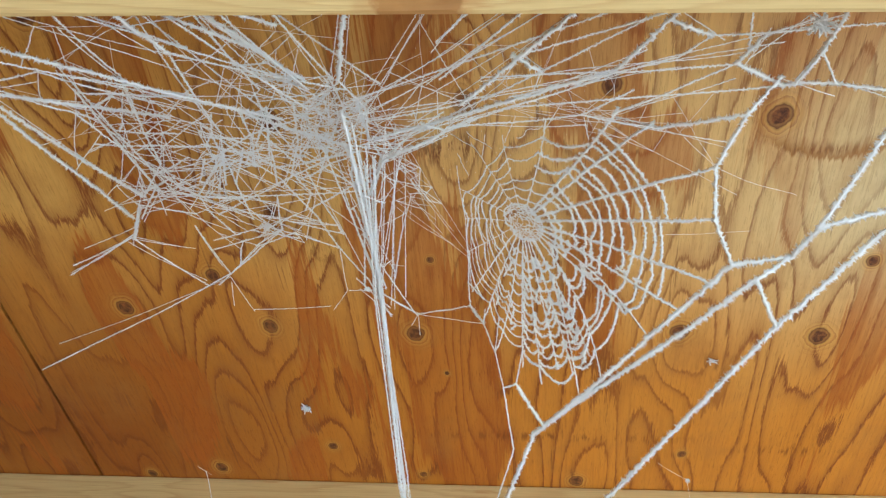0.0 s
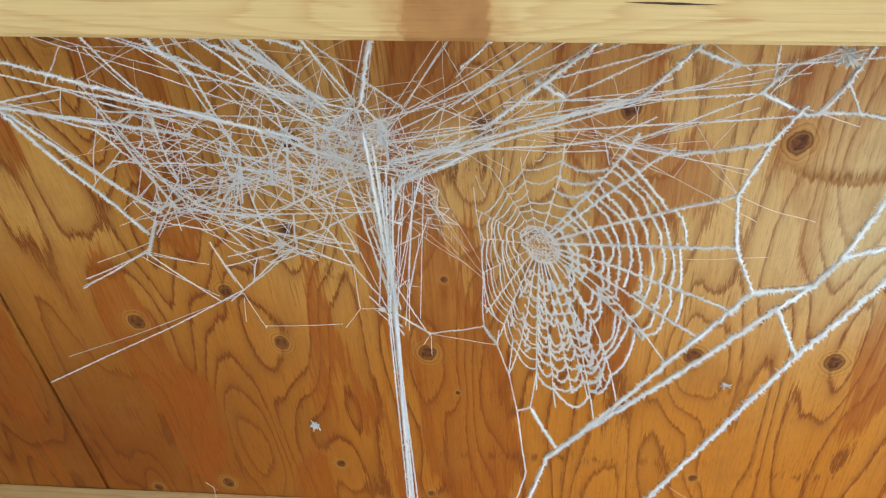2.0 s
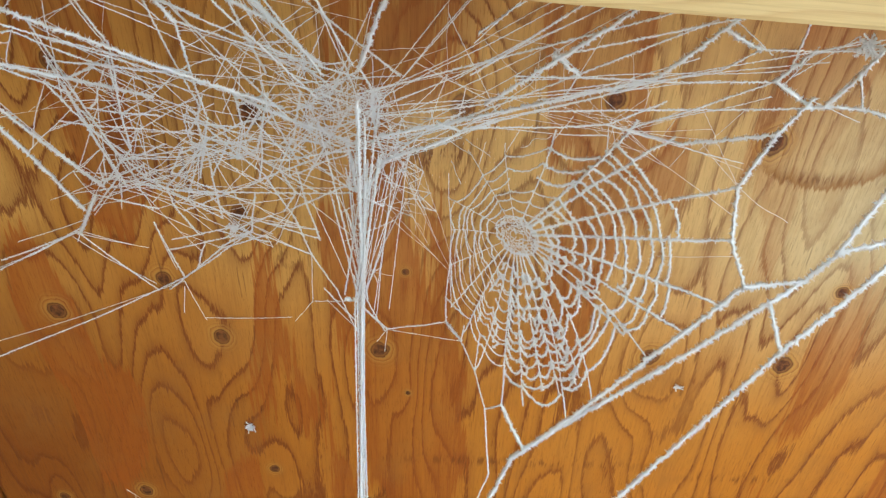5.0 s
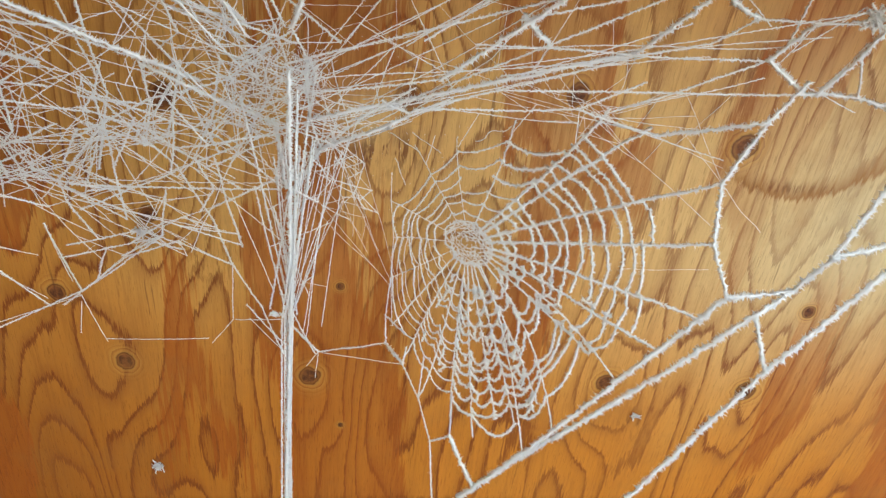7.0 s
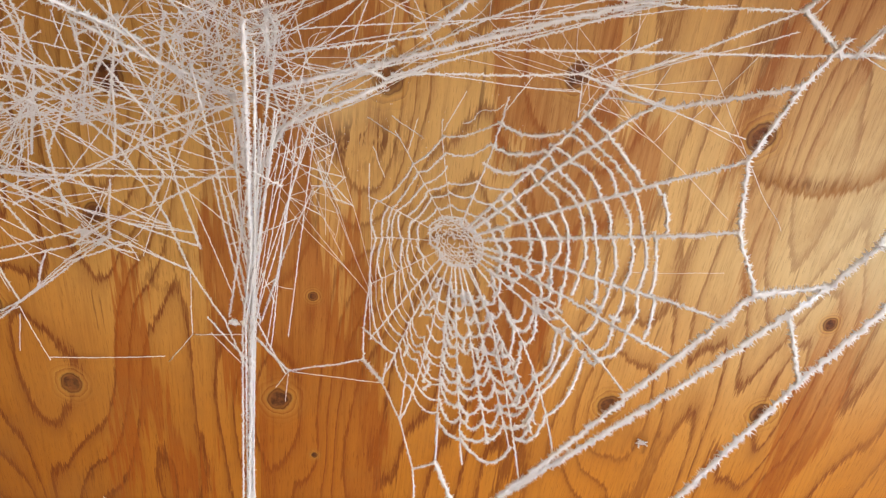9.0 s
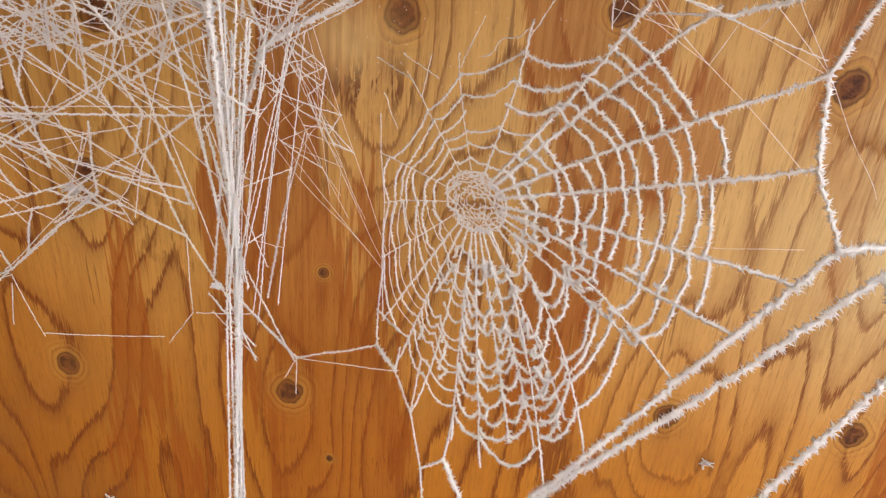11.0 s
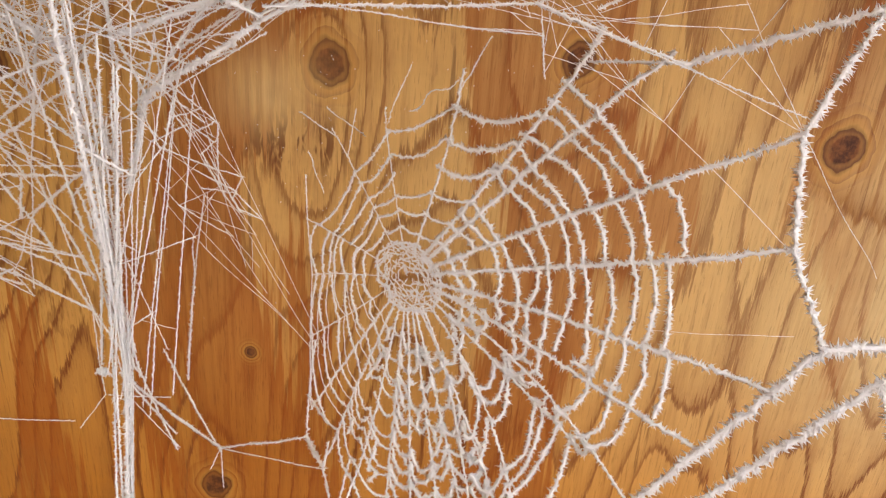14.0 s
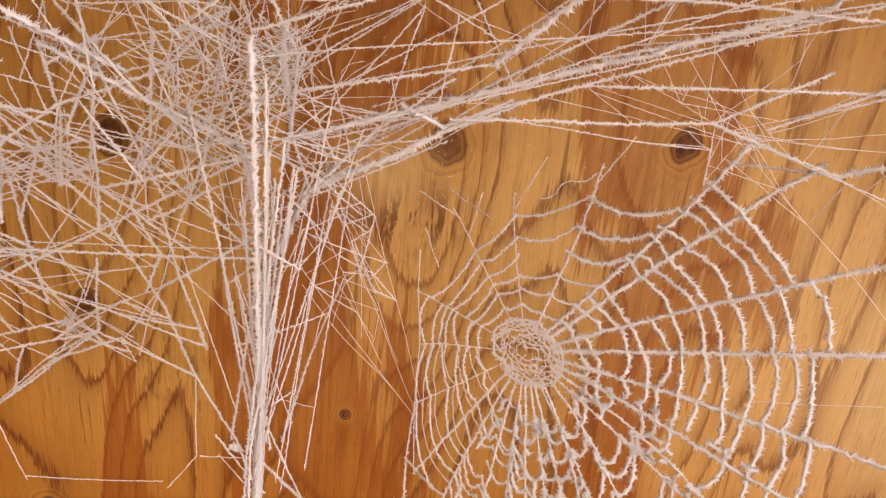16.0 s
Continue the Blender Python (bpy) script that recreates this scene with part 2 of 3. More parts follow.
def lumber(name, knots):
    m, tree, bsdf = material(name, 0.65)
    n = Net(tree)
    pos = n.node("ShaderNodeTexCoord").outputs["Object"]
    flow = n.noise(n.place(pos, (2.2, 26, 26)), 1.0, 2, 0.5)
    streak = n.noise(n.place(pos, (14, 700, 700)), 1.0, 3, 0.6)
    wob = n.math("MULTIPLY", n.math("SUBTRACT", n.noise(n.place(pos, (120, 120, 120)), 1.0, 3), 0.5), 0.7)
    near, rise = knots_of(n, pos, knots, wob)
    ring = n.math("FRACT", n.math("MULTIPLY_ADD", flow, 13.0, n.math("MULTIPLY_ADD", streak, 0.5, rise)))
    late = n.ramp(ring, (0.0, (0, 0, 0)), (0.55, (0.1, 0.1, 0.1)), (0.88, (1, 1, 1)), (1.0, (0, 0, 0)))
    c = n.mix(n.noise(n.place(pos, (6, 9, 9)), 1.0, 3), (0.66, 0.475, 0.215), (0.57, 0.385, 0.150))
    c = n.mix(n.math("MULTIPLY", late, 0.32), c, (0.40, 0.19, 0.05))
    rust = n.ramp(n.noise(n.place(pos, (9, 75, 75), (4.0, 1.0, 2.0)), 1.0, 4, 0.65), (0.60, (0, 0, 0)), (0.68, (1, 1, 1)))
    c = n.mix(n.math("MULTIPLY", rust, 0.55), c, (0.42, 0.17, 0.04))
    c = n.mix(0.6, c, n.ramp(streak, (0.3, (0.75, 0.70, 0.62)), (0.55, (1, 1, 1))), "MULTIPLY")
    halo = n.ramp(n.math("DIVIDE", near, 4.0, 0, True), (0.0, (1, 1, 1)), (0.26, (0.55, 0.55, 0.55)), (0.38, (0, 0, 0)))
    c = n.mix(n.math("MULTIPLY", halo, 0.7), c, (0.40, 0.17, 0.04))
    heart = n.ramp(near, (0.0, (1, 1, 1)), (0.85, (1, 1, 1)), (1.0, (0, 0, 0)))
    c = n.mix(heart, c, n.mix(n.noise(n.place(pos, (60, 60, 60)), 1.0, 3), (0.24, 0.095, 0.022), (0.46, 0.225, 0.065)))
    tree.links.new(c, bsdf.inputs["Base Color"])
    bump = n.node("ShaderNodeBump", Height=n.math("ADD", streak, n.math("MULTIPLY", n.grey(late), 0.4)), Strength=0.2, Distance=0.001)
    tree.links.new(bump.outputs[0], bsdf.inputs["Normal"])
    return m


def frost(name):
    m, tree, b = material(name, 0.55)
    n = Net(tree)
    pos = n.node("ShaderNodeTexCoord").outputs["Object"]
    tree.links.new(n.mix(n.noise(pos, 260, 2), (0.88, 0.865, 0.84), (0.955, 0.94, 0.92)), b.inputs["Base Color"])
    b.inputs["IOR"].default_value = 1.31
    return m


def plain(name, a, c, scale, rough=0.85):
    m, tree, b = material(name, rough)
    n = Net(tree)
    pos = n.node("ShaderNodeTexCoord").outputs["Object"]
    v = n.noise(pos, scale, 5, 0.6)
    tree.links.new(n.mix(v, a, c), b.inputs["Base Color"])
    bump = n.node("ShaderNodeBump", Height=v, Strength=0.3, Distance=0.01)
    tree.links.new(bump.outputs[0], b.inputs["Normal"])
    return m


CEILING = 2.20
TORN = [(0.051, 0.510, 0.024, 0.014), (0.318, 0.520, 0.045, 0.005), (0.268, 0.742, 0.012, 0.016), (0.13, 0.845, 0.13, 0.007), (0.36, 0.86, 0.05, 0.007), (-0.06, 0.60, 0.02, 0.02)]
KNOTS = [(-0.257, 0.671, 0.0115, 1.6), (-0.125, 0.694, 0.0105, 1.5), (0.029, 0.617, 0.0048, 0.5), (0.282, 0.492, 0.0125, 1.8),
         (0.352, 0.704, 0.0125, 1.6), (-0.097, 0.868, 0.0070, 0.8), (-0.163, 0.632, 0.0095, 1.2), (0.237, 0.699, 0.0120, 1.5)]
KNOTS += [(0.008, 0.702, 0.0120, 1.6), (0.066, 0.474, 0.0125, 2.2), (0.168, 0.464, 0.0105, 1.4), (0.374, 0.622, 0.0075, 0.6),
          (-0.315, 0.925, 0.0080, 0.8), (-0.006, 0.913, 0.0060, 0.6), (0.155, 0.918, 0.0110, 0.9)]
KNOTS += [(0.257, 0.868, 0.0065, 0.6), (-0.205, 0.452, 0.0085, 1.0), (-0.078, 0.484, 0.0125, 1.6), (-0.095, 0.566, 0.0090, 1.0),
          (-0.234, 0.394, 0.0140, 1.8), (0.032, 0.754, 0.0035, 0.3), (-0.230, 0.910, 0.0100, 0.9)]
SWELLS = [(-0.184, 0.815, 0.055, 0.13, 3.2), (0.335, 0.495, 0.09, 0.10, -2.4), (0.06, 0.545, 0.06, 0.09, 1.4), (0.17, 0.80, 0.06, 0.16, 2.0),
          (-0.02, 0.83, 0.05, 0.13, 1.8), (-0.47, 0.80, 0.06, 0.10, 2.5)]
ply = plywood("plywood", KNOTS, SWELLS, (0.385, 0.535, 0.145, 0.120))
pine = lumber("pine_lumber", [(0.066, -0.010, 0.022, 1.0), (-0.35, 0.0, 0.006, 0.4), (0.33, -0.03, 0.009, 0.5)])
pine_far = lumber("pine_lumber_aged", [(-0.31, 0.0, 0.012, 0.6), (0.25, 0.0, 0.009, 0.5)])
rime = frost("hoarfrost")
snow = plain("bounce_snow", (0.72, 0.74, 0.78), (0.84, 0.86, 0.90), 3.0)
boards = plain("painted_boards", (0.11, 0.065, 0.035), (0.17, 0.10, 0.055), 5.0)


# ---- building blocks ----
def mesh_of(name, bm, mat, smooth=False):
    me = bpy.data.meshes.new(name)
    bm.normal_update()
    bm.to_mesh(me)
    bm.free()
    me.materials.append(mat)
    if smooth:
        for p in me.polygons:
            p.use_smooth = True
    return me


def box(bm, x0, x1, y0, y1, z0, z1, bevel=0.0):
    made = bmesh.ops.create_cube(bm, size=1.0)
    bmesh.ops.scale(bm, vec=(x1 - x0, y1 - y0, z1 - z0), verts=made["verts"])
    bmesh.ops.translate(bm, vec=((x0 + x1) / 2, (y0 + y1) / 2, (z0 + z1) / 2), verts=made["verts"])
    if bevel:
        edges = {e for v in made["verts"] for e in v.link_edges}
        bmesh.ops.bevel(bm, geom=list(edges), offset=bevel, segments=2, affect="EDGES", profile=0.6)


def slab(name, mat, *size, bevel=0.0, kind="structure", label="", category=""):
    bm = bmesh.new()
    box(bm, *size, bevel=bevel)
    return tagged(new(name, mesh_of(name, bm, mat)), label, category, "", kind)


# ---- the setting: an open eave of plywood on rafters ----
bm = bmesh.new()
for x0, x1 in ((-0.76, -0.3785), (-0.3785, 0.8415)):
    for y0, y1 in ((-0.20, 0.945), (0.949, 1.10)):
        box(bm, x0 + 0.0016, x1 - 0.0016, y0, y1, CEILING, CEILING + 0.012, bevel=0.0008)
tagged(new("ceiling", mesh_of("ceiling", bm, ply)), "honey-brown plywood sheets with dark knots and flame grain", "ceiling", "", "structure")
slab("roof_deck", boards, -0.80, 0.95, -0.22, 1.15, CEILING + 0.014, CEILING + 0.05, label="plain roof boards above the plywood", category="roof")
# two unseen walls, added to keep daylight off the far and left plywood
slab("shade_wall_north", boards, -0.76, 0.84, 0.975, 1.10, 0.0, CEILING - 0.002, label="unseen brown boarded wall, added to block light behind the far rafter", category="wall")
slab("shade_wall_west", boards, -0.66, -0.54, -0.2, 0.972, 0.0, CEILING - 0.002, label="unseen brown boarded side wall, added to block light from the left", category="wall")
# the ground is out of view; its snow is added to bounce daylight upwards
bm = bmesh.new()
bmesh.ops.create_grid(bm, x_segments=2, y_segments=2, size=400)
tagged(new("ground", mesh_of("ground", bm, snow)), "unseen ground, given snow to bounce daylight up under the eave", "ground", "", "structure")


def rafter(mat, x0, x1, depth, thick, label):
    bm = bmesh.new()
    box(bm, x0, x1, -thick, 0, 0, depth, bevel=0.0025)
    return tagged(new("rafter", mesh_of("rafter", bm, mat)), label, "rafter", "rafters under the plywood")


near_beam = rafter(pine, -0.537, 0.84, 0.164, 0.040, "pale yellow pine rafter with a large dark knot")
near_beam.matrix_world = pose(0, 0.343, CEILING - 0.1645, 0, 0, 2.4)
far_beam = rafter(pine_far, -0.537, 0.84, 0.164, 0.040, "straw-coloured pine rafter behind the webs")
far_beam.matrix_world = pose(0, 0.969, CEILING - 0.1645, 0, 0, -0.2)


def sliver(name, parent, a, b, width, mat, label):
    """A drying crack: a slim, slightly bowed wedge let into the face of a board."""
    a, b = Vector(a), Vector(b)
    way = (b - a).normalized()
    across = way.cross(Vector((0, 0, 1)))
    bm = bmesh.new()
    rim = []
    for sgn in (1, -1):
        for k in (range(9) if sgn > 0 else range(8, -1, -1)):
            t = k / 8
            w = width * math.sin(math.pi * min(max(t, 0.02), 0.98)) * (0.8 + 0.4 * noise.noise((t * 9, 0, sgn)))
            rim.append(bm.verts.new(a + (b - a) * t + across * (sgn * w / 2)))
    low = [bm.verts.new(v.co + Vector((0, 0, 0.003))) for v in rim]
    bm.faces.new(rim)
    for i in range(len(rim)):
        j = (i + 1) % len(rim)
        bm.faces.new((rim[i], low[i], low[j], rim[j]))
    bmesh.ops.recalc_face_normals(bm, faces=bm.faces)
    ob = new(name, mesh_of(name, bm, mat))
    ob.parent = parent
    ob.matrix_parent_inverse = parent.matrix_world.inverted()
    return tagged(ob, label)


split_wood = plain("dark_split", (0.030, 0.012, 0.005), (0.07, 0.03, 0.012), 200.0)
bpy.context.view_layer.update()
sliver("drying_crack", near_beam, (0.1407, 0.3305, 2.0353), (0.1777, 0.3330, 2.0353), 0.0011, split_wood, "thin dark drying crack")


# ---- frosted webs ----
rng = np.random.default_rng(7)
# core radius and needle length of a frosted thread (metres), needles for each metre
GAUGE = {"x": (0.00088, 0.0028, 24000), "h": (0.00068, 0.0022, 22000), "c": (0.00058, 0.0018, 21000), "m": (0.00036, 0.00120, 17000), "t": (0.00022, 0.00070, 11000), "f": (0.00012, 0.00028, 4000)}


def unit(a):
    return a / np.maximum(np.linalg.norm(a, axis=-1, keepdims=True), 1e-9)


def frosted(path, size):
    """Vertices and faces of a thread along a path, with rime needles standing off it."""
    core, length, density = GAUGE[size]
    path = np.asarray(path, float)
    seg = np.linalg.norm(np.diff(path, axis=0), axis=1)
    run = np.concatenate(([0], np.cumsum(seg)))
    total = run[-1]
    n = max(3, int(total / max(0.0011, core * 2.4)) + 1)
    s = np.linspace(0, total, n)
    mid = np.stack([np.interp(s, run, path[:, k]) for k in range(3)], 1)
    tan = unit(np.gradient(mid, axis=0))
    side = unit(np.cross(tan, np.where(np.abs(tan[:, 2:3]) < 0.8, (0, 0, 1.0), (1.0, 0, 0))))
    up = np.cross(tan, side)
    lump = core * (0.55 + 0.75 * rng.random(n))
    mid = mid + (side * rng.normal(0, 0.35, (n, 1)) + up * rng.normal(0, 0.35, (n, 1))) * core
    k = 5 if core > 0.0003 else 3
    turn = np.arange(k) * 2 * np.pi / k
    ring = mid[:, None] + lump[:, None, None] * (side[:, None] * np.cos(turn)[None, :, None] + up[:, None] * np.sin(turn)[None, :, None])
    verts = [ring.reshape(-1, 3)]
    a = (np.arange(n - 1)[:, None] * k + np.arange(k)[None]).ravel()
    b = (np.arange(n - 1)[:, None] * k + (np.arange(k)[None] + 1) % k).ravel()
    faces = [np.stack((a, b, b + k), 1), np.stack((a, b + k, a + k), 1)]
    count = int(total * density)
    if count:
        i = rng.integers(0, n, count)
        phi = rng.random(count) * 2 * np.pi
        out = side[i] * np.cos(phi)[:, None] + up[i] * np.sin(phi)[:, None]
        way = unit(out + tan[i] * rng.normal(0, 0.55, (count, 1)) + rng.normal(0, 0.15, (count, 3)))
        root = mid[i] + out * lump[i][:, None] * 0.5 + tan[i] * rng.uniform(-0.5, 0.5, (count, 1)) * total / n
        # many short grains, and a few blades that stand out
        blade = rng.random(count) < 0.30
        reach = (length * np.where(blade, rng.uniform(0.45, 1.05, count), rng.uniform(0.10, 0.38, count)))[:, None]
        wide = np.minimum(core * 0.85, 0.00008 + reach[:, 0] * np.where(blade, 0.15, 0.30))[:, None]
        p = unit(np.cross(way, tan[i] + 0.01))
        q = np.cross(way, p)
        base = len(verts[0])
        spikes = np.stack((root + p * wide, root - p * wide * 0.5 + q * wide * 0.87, root - p * wide * 0.5 - q * wide * 0.87, root + way * (reach + lump[i][:, None] * 0.4)), 1)
        verts.append(spikes.reshape(-1, 3))
        o = base + np.arange(count) * 4
        faces += [np.stack((o, o + 1, o + 3), 1), np.stack((o + 1, o + 2, o + 3), 1), np.stack((o + 2, o, o + 3), 1)]
    return np.concatenate(verts), np.concatenate(faces)


def part(name, pieces, parent, label="", mat=None, kind=""):
    """One mesh object under its thing, from lists of vertices and faces."""
    vs, fs, base = [], [], 0
    for v, f in pieces:
        vs.append(v)
        fs.append(f + base)
        base += len(v)
    vs, fs = np.concatenate(vs) - np.array(parent.location), np.concatenate(fs)
    me = bpy.data.meshes.new(name)
    me.vertices.add(len(vs))
    me.vertices.foreach_set("co", vs.astype(np.float32).ravel())
    me.loops.add(len(fs) * 3)
    me.loops.foreach_set("vertex_index", fs.astype(np.int32).ravel())
    me.polygons.add(len(fs))
    me.polygons.foreach_set("loop_start", np.arange(0, len(fs) * 3, 3, dtype=np.int32))
    me.update(calc_edges=True)
    me.materials.append(mat or rime)
    ob = new(name, me)
    ob.parent = parent
    return tagged(ob, label, "", "", kind)


def thing(name, at, label, category):
    e = new(name)
    e.location = at
    e.empty_display_size = 0.02
    return tagged(e, label, category)


def slack(a, b, sag=0.012, wander=0.0):
    """A thread that hangs a little between two points."""
    a, b = np.asarray(a, float), np.asarray(b, float)
    t = np.linspace(0, 1, 14)[:, None]
    span = np.linalg.norm(b - a)
    p = a + (b - a) * t
    p[:, 2] -= (4 * t * (1 - t))[:, 0] * sag * span
    if wander:
        p += np.sin(t * np.pi * rng.uniform(1, 3) + rng.uniform(0, 6)) * rng.normal(0, wander * span, 3) * (4 * t * (1 - t))
    return p


# ---- orb web between the frame threads ----
HUB_X, HUB_Y = 0.1065, 0.547


def web_z(x, y):
    """Height of the bowed sheet in which the orb hangs."""
    a, b = x - 0.105, y - 0.54
    return WEB[0] + WEB[1] * a + WEB[2] * b + WEB[3] * a * a + WEB[4] * a * b + WEB[5] * b * b


WEB = (2.158, -0.688, -0.131, -0.644, -2.120, -1.537)
HUB = np.array((HUB_X, HUB_Y, web_z(HUB_X, HUB_Y)))
orb = thing("orb_web", tuple(HUB), "round spider's web thick with white hoarfrost needles", "spider web")
A, B, C = (0.215, 0.460, 2.087), (0.217, 0.490, 2.079), (0.228, 0.515, 2.069)
D, E, E2, V = (0.256, 0.553, 2.057), (0.240, 0.518, 2.059), (0.258, 0.507, 2.066), (0.266, 0.481, 2.058)
J, I = (0.226, 0.427, 2.086), (0.241, 0.408, 2.090)
O1, O2 = (0.187, 0.448, 2.112), (0.163, 0.454, 2.138)
G, H, F1 = (0.062, 0.645, 2.175), (0.015, 0.669, 2.190), (0.063, 0.601, 2.190)
F2, F3, F4 = (0.0735, 0.647, 2.156), (0.0838, 0.650, 2.128), (0.097, 0.715, 2.086)
F5 = (0.0907, 0.6575, 2.0983)
P, P2, TB = (0.113, 0.697, 2.088), (0.140, 0.660, 2.085), (0.050, 0.928, 2.094)
Q1 = (0.1005, 0.640, 2.0870)


def frame_thread(a, b, size, sag=0.01):
    return part("frame_thread", [frosted(slack(a, b, sag, 0.004), size)], orb)


for a, b, size in ((I, J, "h"), (J, A, "h"), (A, B, "h"), (B, C, "h"), (E2, C, "x"), (C, P, "x"), (P, TB, "x"), (V, E2, "x"), (E2, E, "x"), (E, P2, "x"),
                   (P2, P, "x"), (V, (0.334, 0.346, 2.100), "x"), (V, (0.60, 0.362, 2.075), "x"), (E, D, "h"), (D, (0.393, 0.344, 2.076), "x"), (D, (0.066, 0.928, 2.062), "x"),
                   (G, F2, "h"), (F2, F3, "m"), (F3, F5, "m"), (F5, F4, "m"), (F4, TB, "m"), (H, G, "m"), (H, F2, "t"), (H, (0.006, 0.690, 2.198), "t"), (H, (0.012, 0.703, 2.199), "t"),
                   (H, (-0.004, 0.590, 2.135), "m"), (H, (0.000, 0.600, 2.140), "t"), (F1, (0.061, 0.628, 2.184), "m"), ((0.061, 0.628, 2.184), G, "m"),
                   (F5, Q1, "m"), (Q1, (0.1200, 0.6860, 2.087), "h"), (O1, J, "h"), (O1, O2, "m")):
    frame_thread(a, b, size)

# angle round the hub as seen from above, whole length, length that the spiral covers
RADII = [(-39.9, 0.1400, 0.0935), (-52.8, 0.1274, 0.0930), (-61.0, 0.1200, 0.0930), (-79.2, 0.0860, 0.0781), (-101.1, 0.0660, 0.0600), (-124.3, 0.0620, 0.0450),
         (-170.3, 0.0476, 0.0410), (158.9, 0.0470, 0.0450), (133.9, 0.0632, 0.0605), (118.0, 0.0880, 0.0790), (109.7, 0.1030, 0.0830), (101.0, 0.1170, 0.0920), (90.7, 0.1120, 0.0950),
         (83.8, 0.1150, 0.0990), (76.0, 0.0970, 0.0950), (69.3, 0.0990, 0.0890), (58.0, 0.0860, 0.0830), (48.9, 0.0842, 0.0745), (35.6, 0.0808, 0.0700), (23.5, 0.0720, 0.0700), (12.7, 0.0874, 0.0715),
         (-1.4, 0.0976, 0.0800), (-11.3, 0.1121, 0.0830), (-27.4, 0.1252, 0.0900)]
RADII.sort()


def on_web(angle, r, rise=0.0):
    x, y = HUB_X + r * math.cos(radians(angle)), HUB_Y + r * math.sin(radians(angle))
    return np.array((x, y, web_z(x, y) - rise))


# threads that end on the frame, and how far this draws them off the sheet
PULL = {}
HELD = {-39.9: A, -27.4: B, 101.0: F3, 109.7: F2}
for angle, along in ((-11.3, 0.085), (-1.4, 0.22), (12.7, 0.36), (35.6, 0.60), (48.9, 0.72)):
    HELD[angle] = tuple(np.array(C) + (np.array(P) - np.array(C)) * along)
for angle, far, cover in RADII:
    bend = rng.normal(0, 1.6)
    main = -65 < angle < 0
    run = np.linspace(0.0115 / far, 1, 16)
    line_pts = np.array([on_web(angle + bend * math.sin(3.14 * x) + rng.normal(0, 0.15), far * x) for x in run])
    if angle in HELD:
        PULL[angle] = (np.array(HELD[angle]) - line_pts[-1], far)
        line_pts += PULL[angle][0] * (run ** 2.5)[:, None]
    part("radial_thread", [frosted(line_pts, "c" if main else "t" if angle < -90 or angle > 125 else "m")], orb)


def reach_of(angle):
    """Inner and outer reach of the capture spiral at an angle."""
    inner = 0.0195 + 0.008 * math.exp(-((angle - 75) / 40) ** 2) + 0.003 * math.exp(-((angle + 20) / 40) ** 2)
    angs = np.array([s[0] for s in RADII])
    return inner, float(np.interp(angle, np.concatenate((angs - 360, angs, angs + 360)), np.tile([s[2] for s in RADII], 3)))


def on_spoke(angle, r):
    p = on_web(angle, r)
    if angle in PULL:
        off, far = PULL[angle]
        p = p + off * (r / far) ** 2.5
    return p


TURNS = 12
CROSS = []
for turn in range(TURNS):
    row = []
    for angle, *_ in RADII:
        inner, outer = reach_of(angle)
        lower = 0 < angle < 112
        even = (turn / (TURNS - 1)) ** (1.0 if lower else 1.12)
        row.append(inner + (outer - inner) * even + rng.normal(0, 0.0017 if lower else 0.0010))
    CROSS.append(row)
DOWN = np.array((0.0, 1.0, 0.0))
for turn in range(TURNS):
    pieces = []
    for i, (a0, *_) in enumerate(RADII):
        j = (i + 1) % len(RADII)
        a1 = RADII[j][0] + (360 if j == 0 else 0)
        middle = (a0 + a1) / 2
        top, lower, fan = -150 < middle < -66, 2 < middle < 112, 112 <= middle < 150
        if (top and turn % 2) or (-66 <= middle < -46 and turn in (1, 5)) or (middle > 150 and turn % 3 == 1) or (-46 <= middle < -5 and turn == 2):
            continue
        if (-5 < middle < 60 and turn in (3, 7)) or rng.random() < (0.07 if lower else 0.04):
            continue
        r0, r1 = CROSS[turn][i], CROSS[turn][j]
        p, q = on_spoke(a0, r0), on_spoke(RADII[j][0], r1)
        span = np.linalg.norm(q - p)
        x = np.linspace(0, 1, 9)[:, None]
        out = unit((p + q) / 2 - HUB)
        if lower:
            sag = (out * 0.55 + DOWN * 0.55) * min(0.5, 0.0055 / span) * rng.uniform(0.7, 1.2)
        elif top:
            sag = DOWN * rng.uniform(0.06, 0.16)
        else:
            sag = DOWN * rng.uniform(0.0, 0.06) + out * rng.uniform(0.05, 0.15)
        pts = p + (q - p) * x + sag * span * 4 * x * (1 - x) + np.cumsum(rng.normal(0, 0.00018, (9, 3)), 0) * 4 * x * (1 - x)
        size = "m" if top and turn < 6 else "c" if -75 < middle < 95 else "m" if not fan or turn % 2 else "t"
        pieces.append(frosted(pts, size))
        if lower and rng.random() < 0.34 and turn < TURNS - 1:
            # the loaded spiral has stuck to the next turn
            k = int(rng.integers(3, 6))
            pieces.append(frosted(slack(pts[k], pts[k] + out * rng.uniform(0.004, 0.007) + rng.normal(0, 0.0012, 3), 0.0), "c"))
    for (angle, *_), r in zip(RADII, CROSS[turn]):
        # thick rime where threads cross
        if -10 < angle < 100 and rng.random() < 0.55:
            p = on_spoke(angle, r)
            d = unit(p - HUB) * rng.uniform(0.0008, 0.0020)
            pieces.append(frosted(np.array((p - d, p, p + d + rng.normal(0, 0.0007, 3))), "h"))
    part("spiral_thread", pieces, orb)
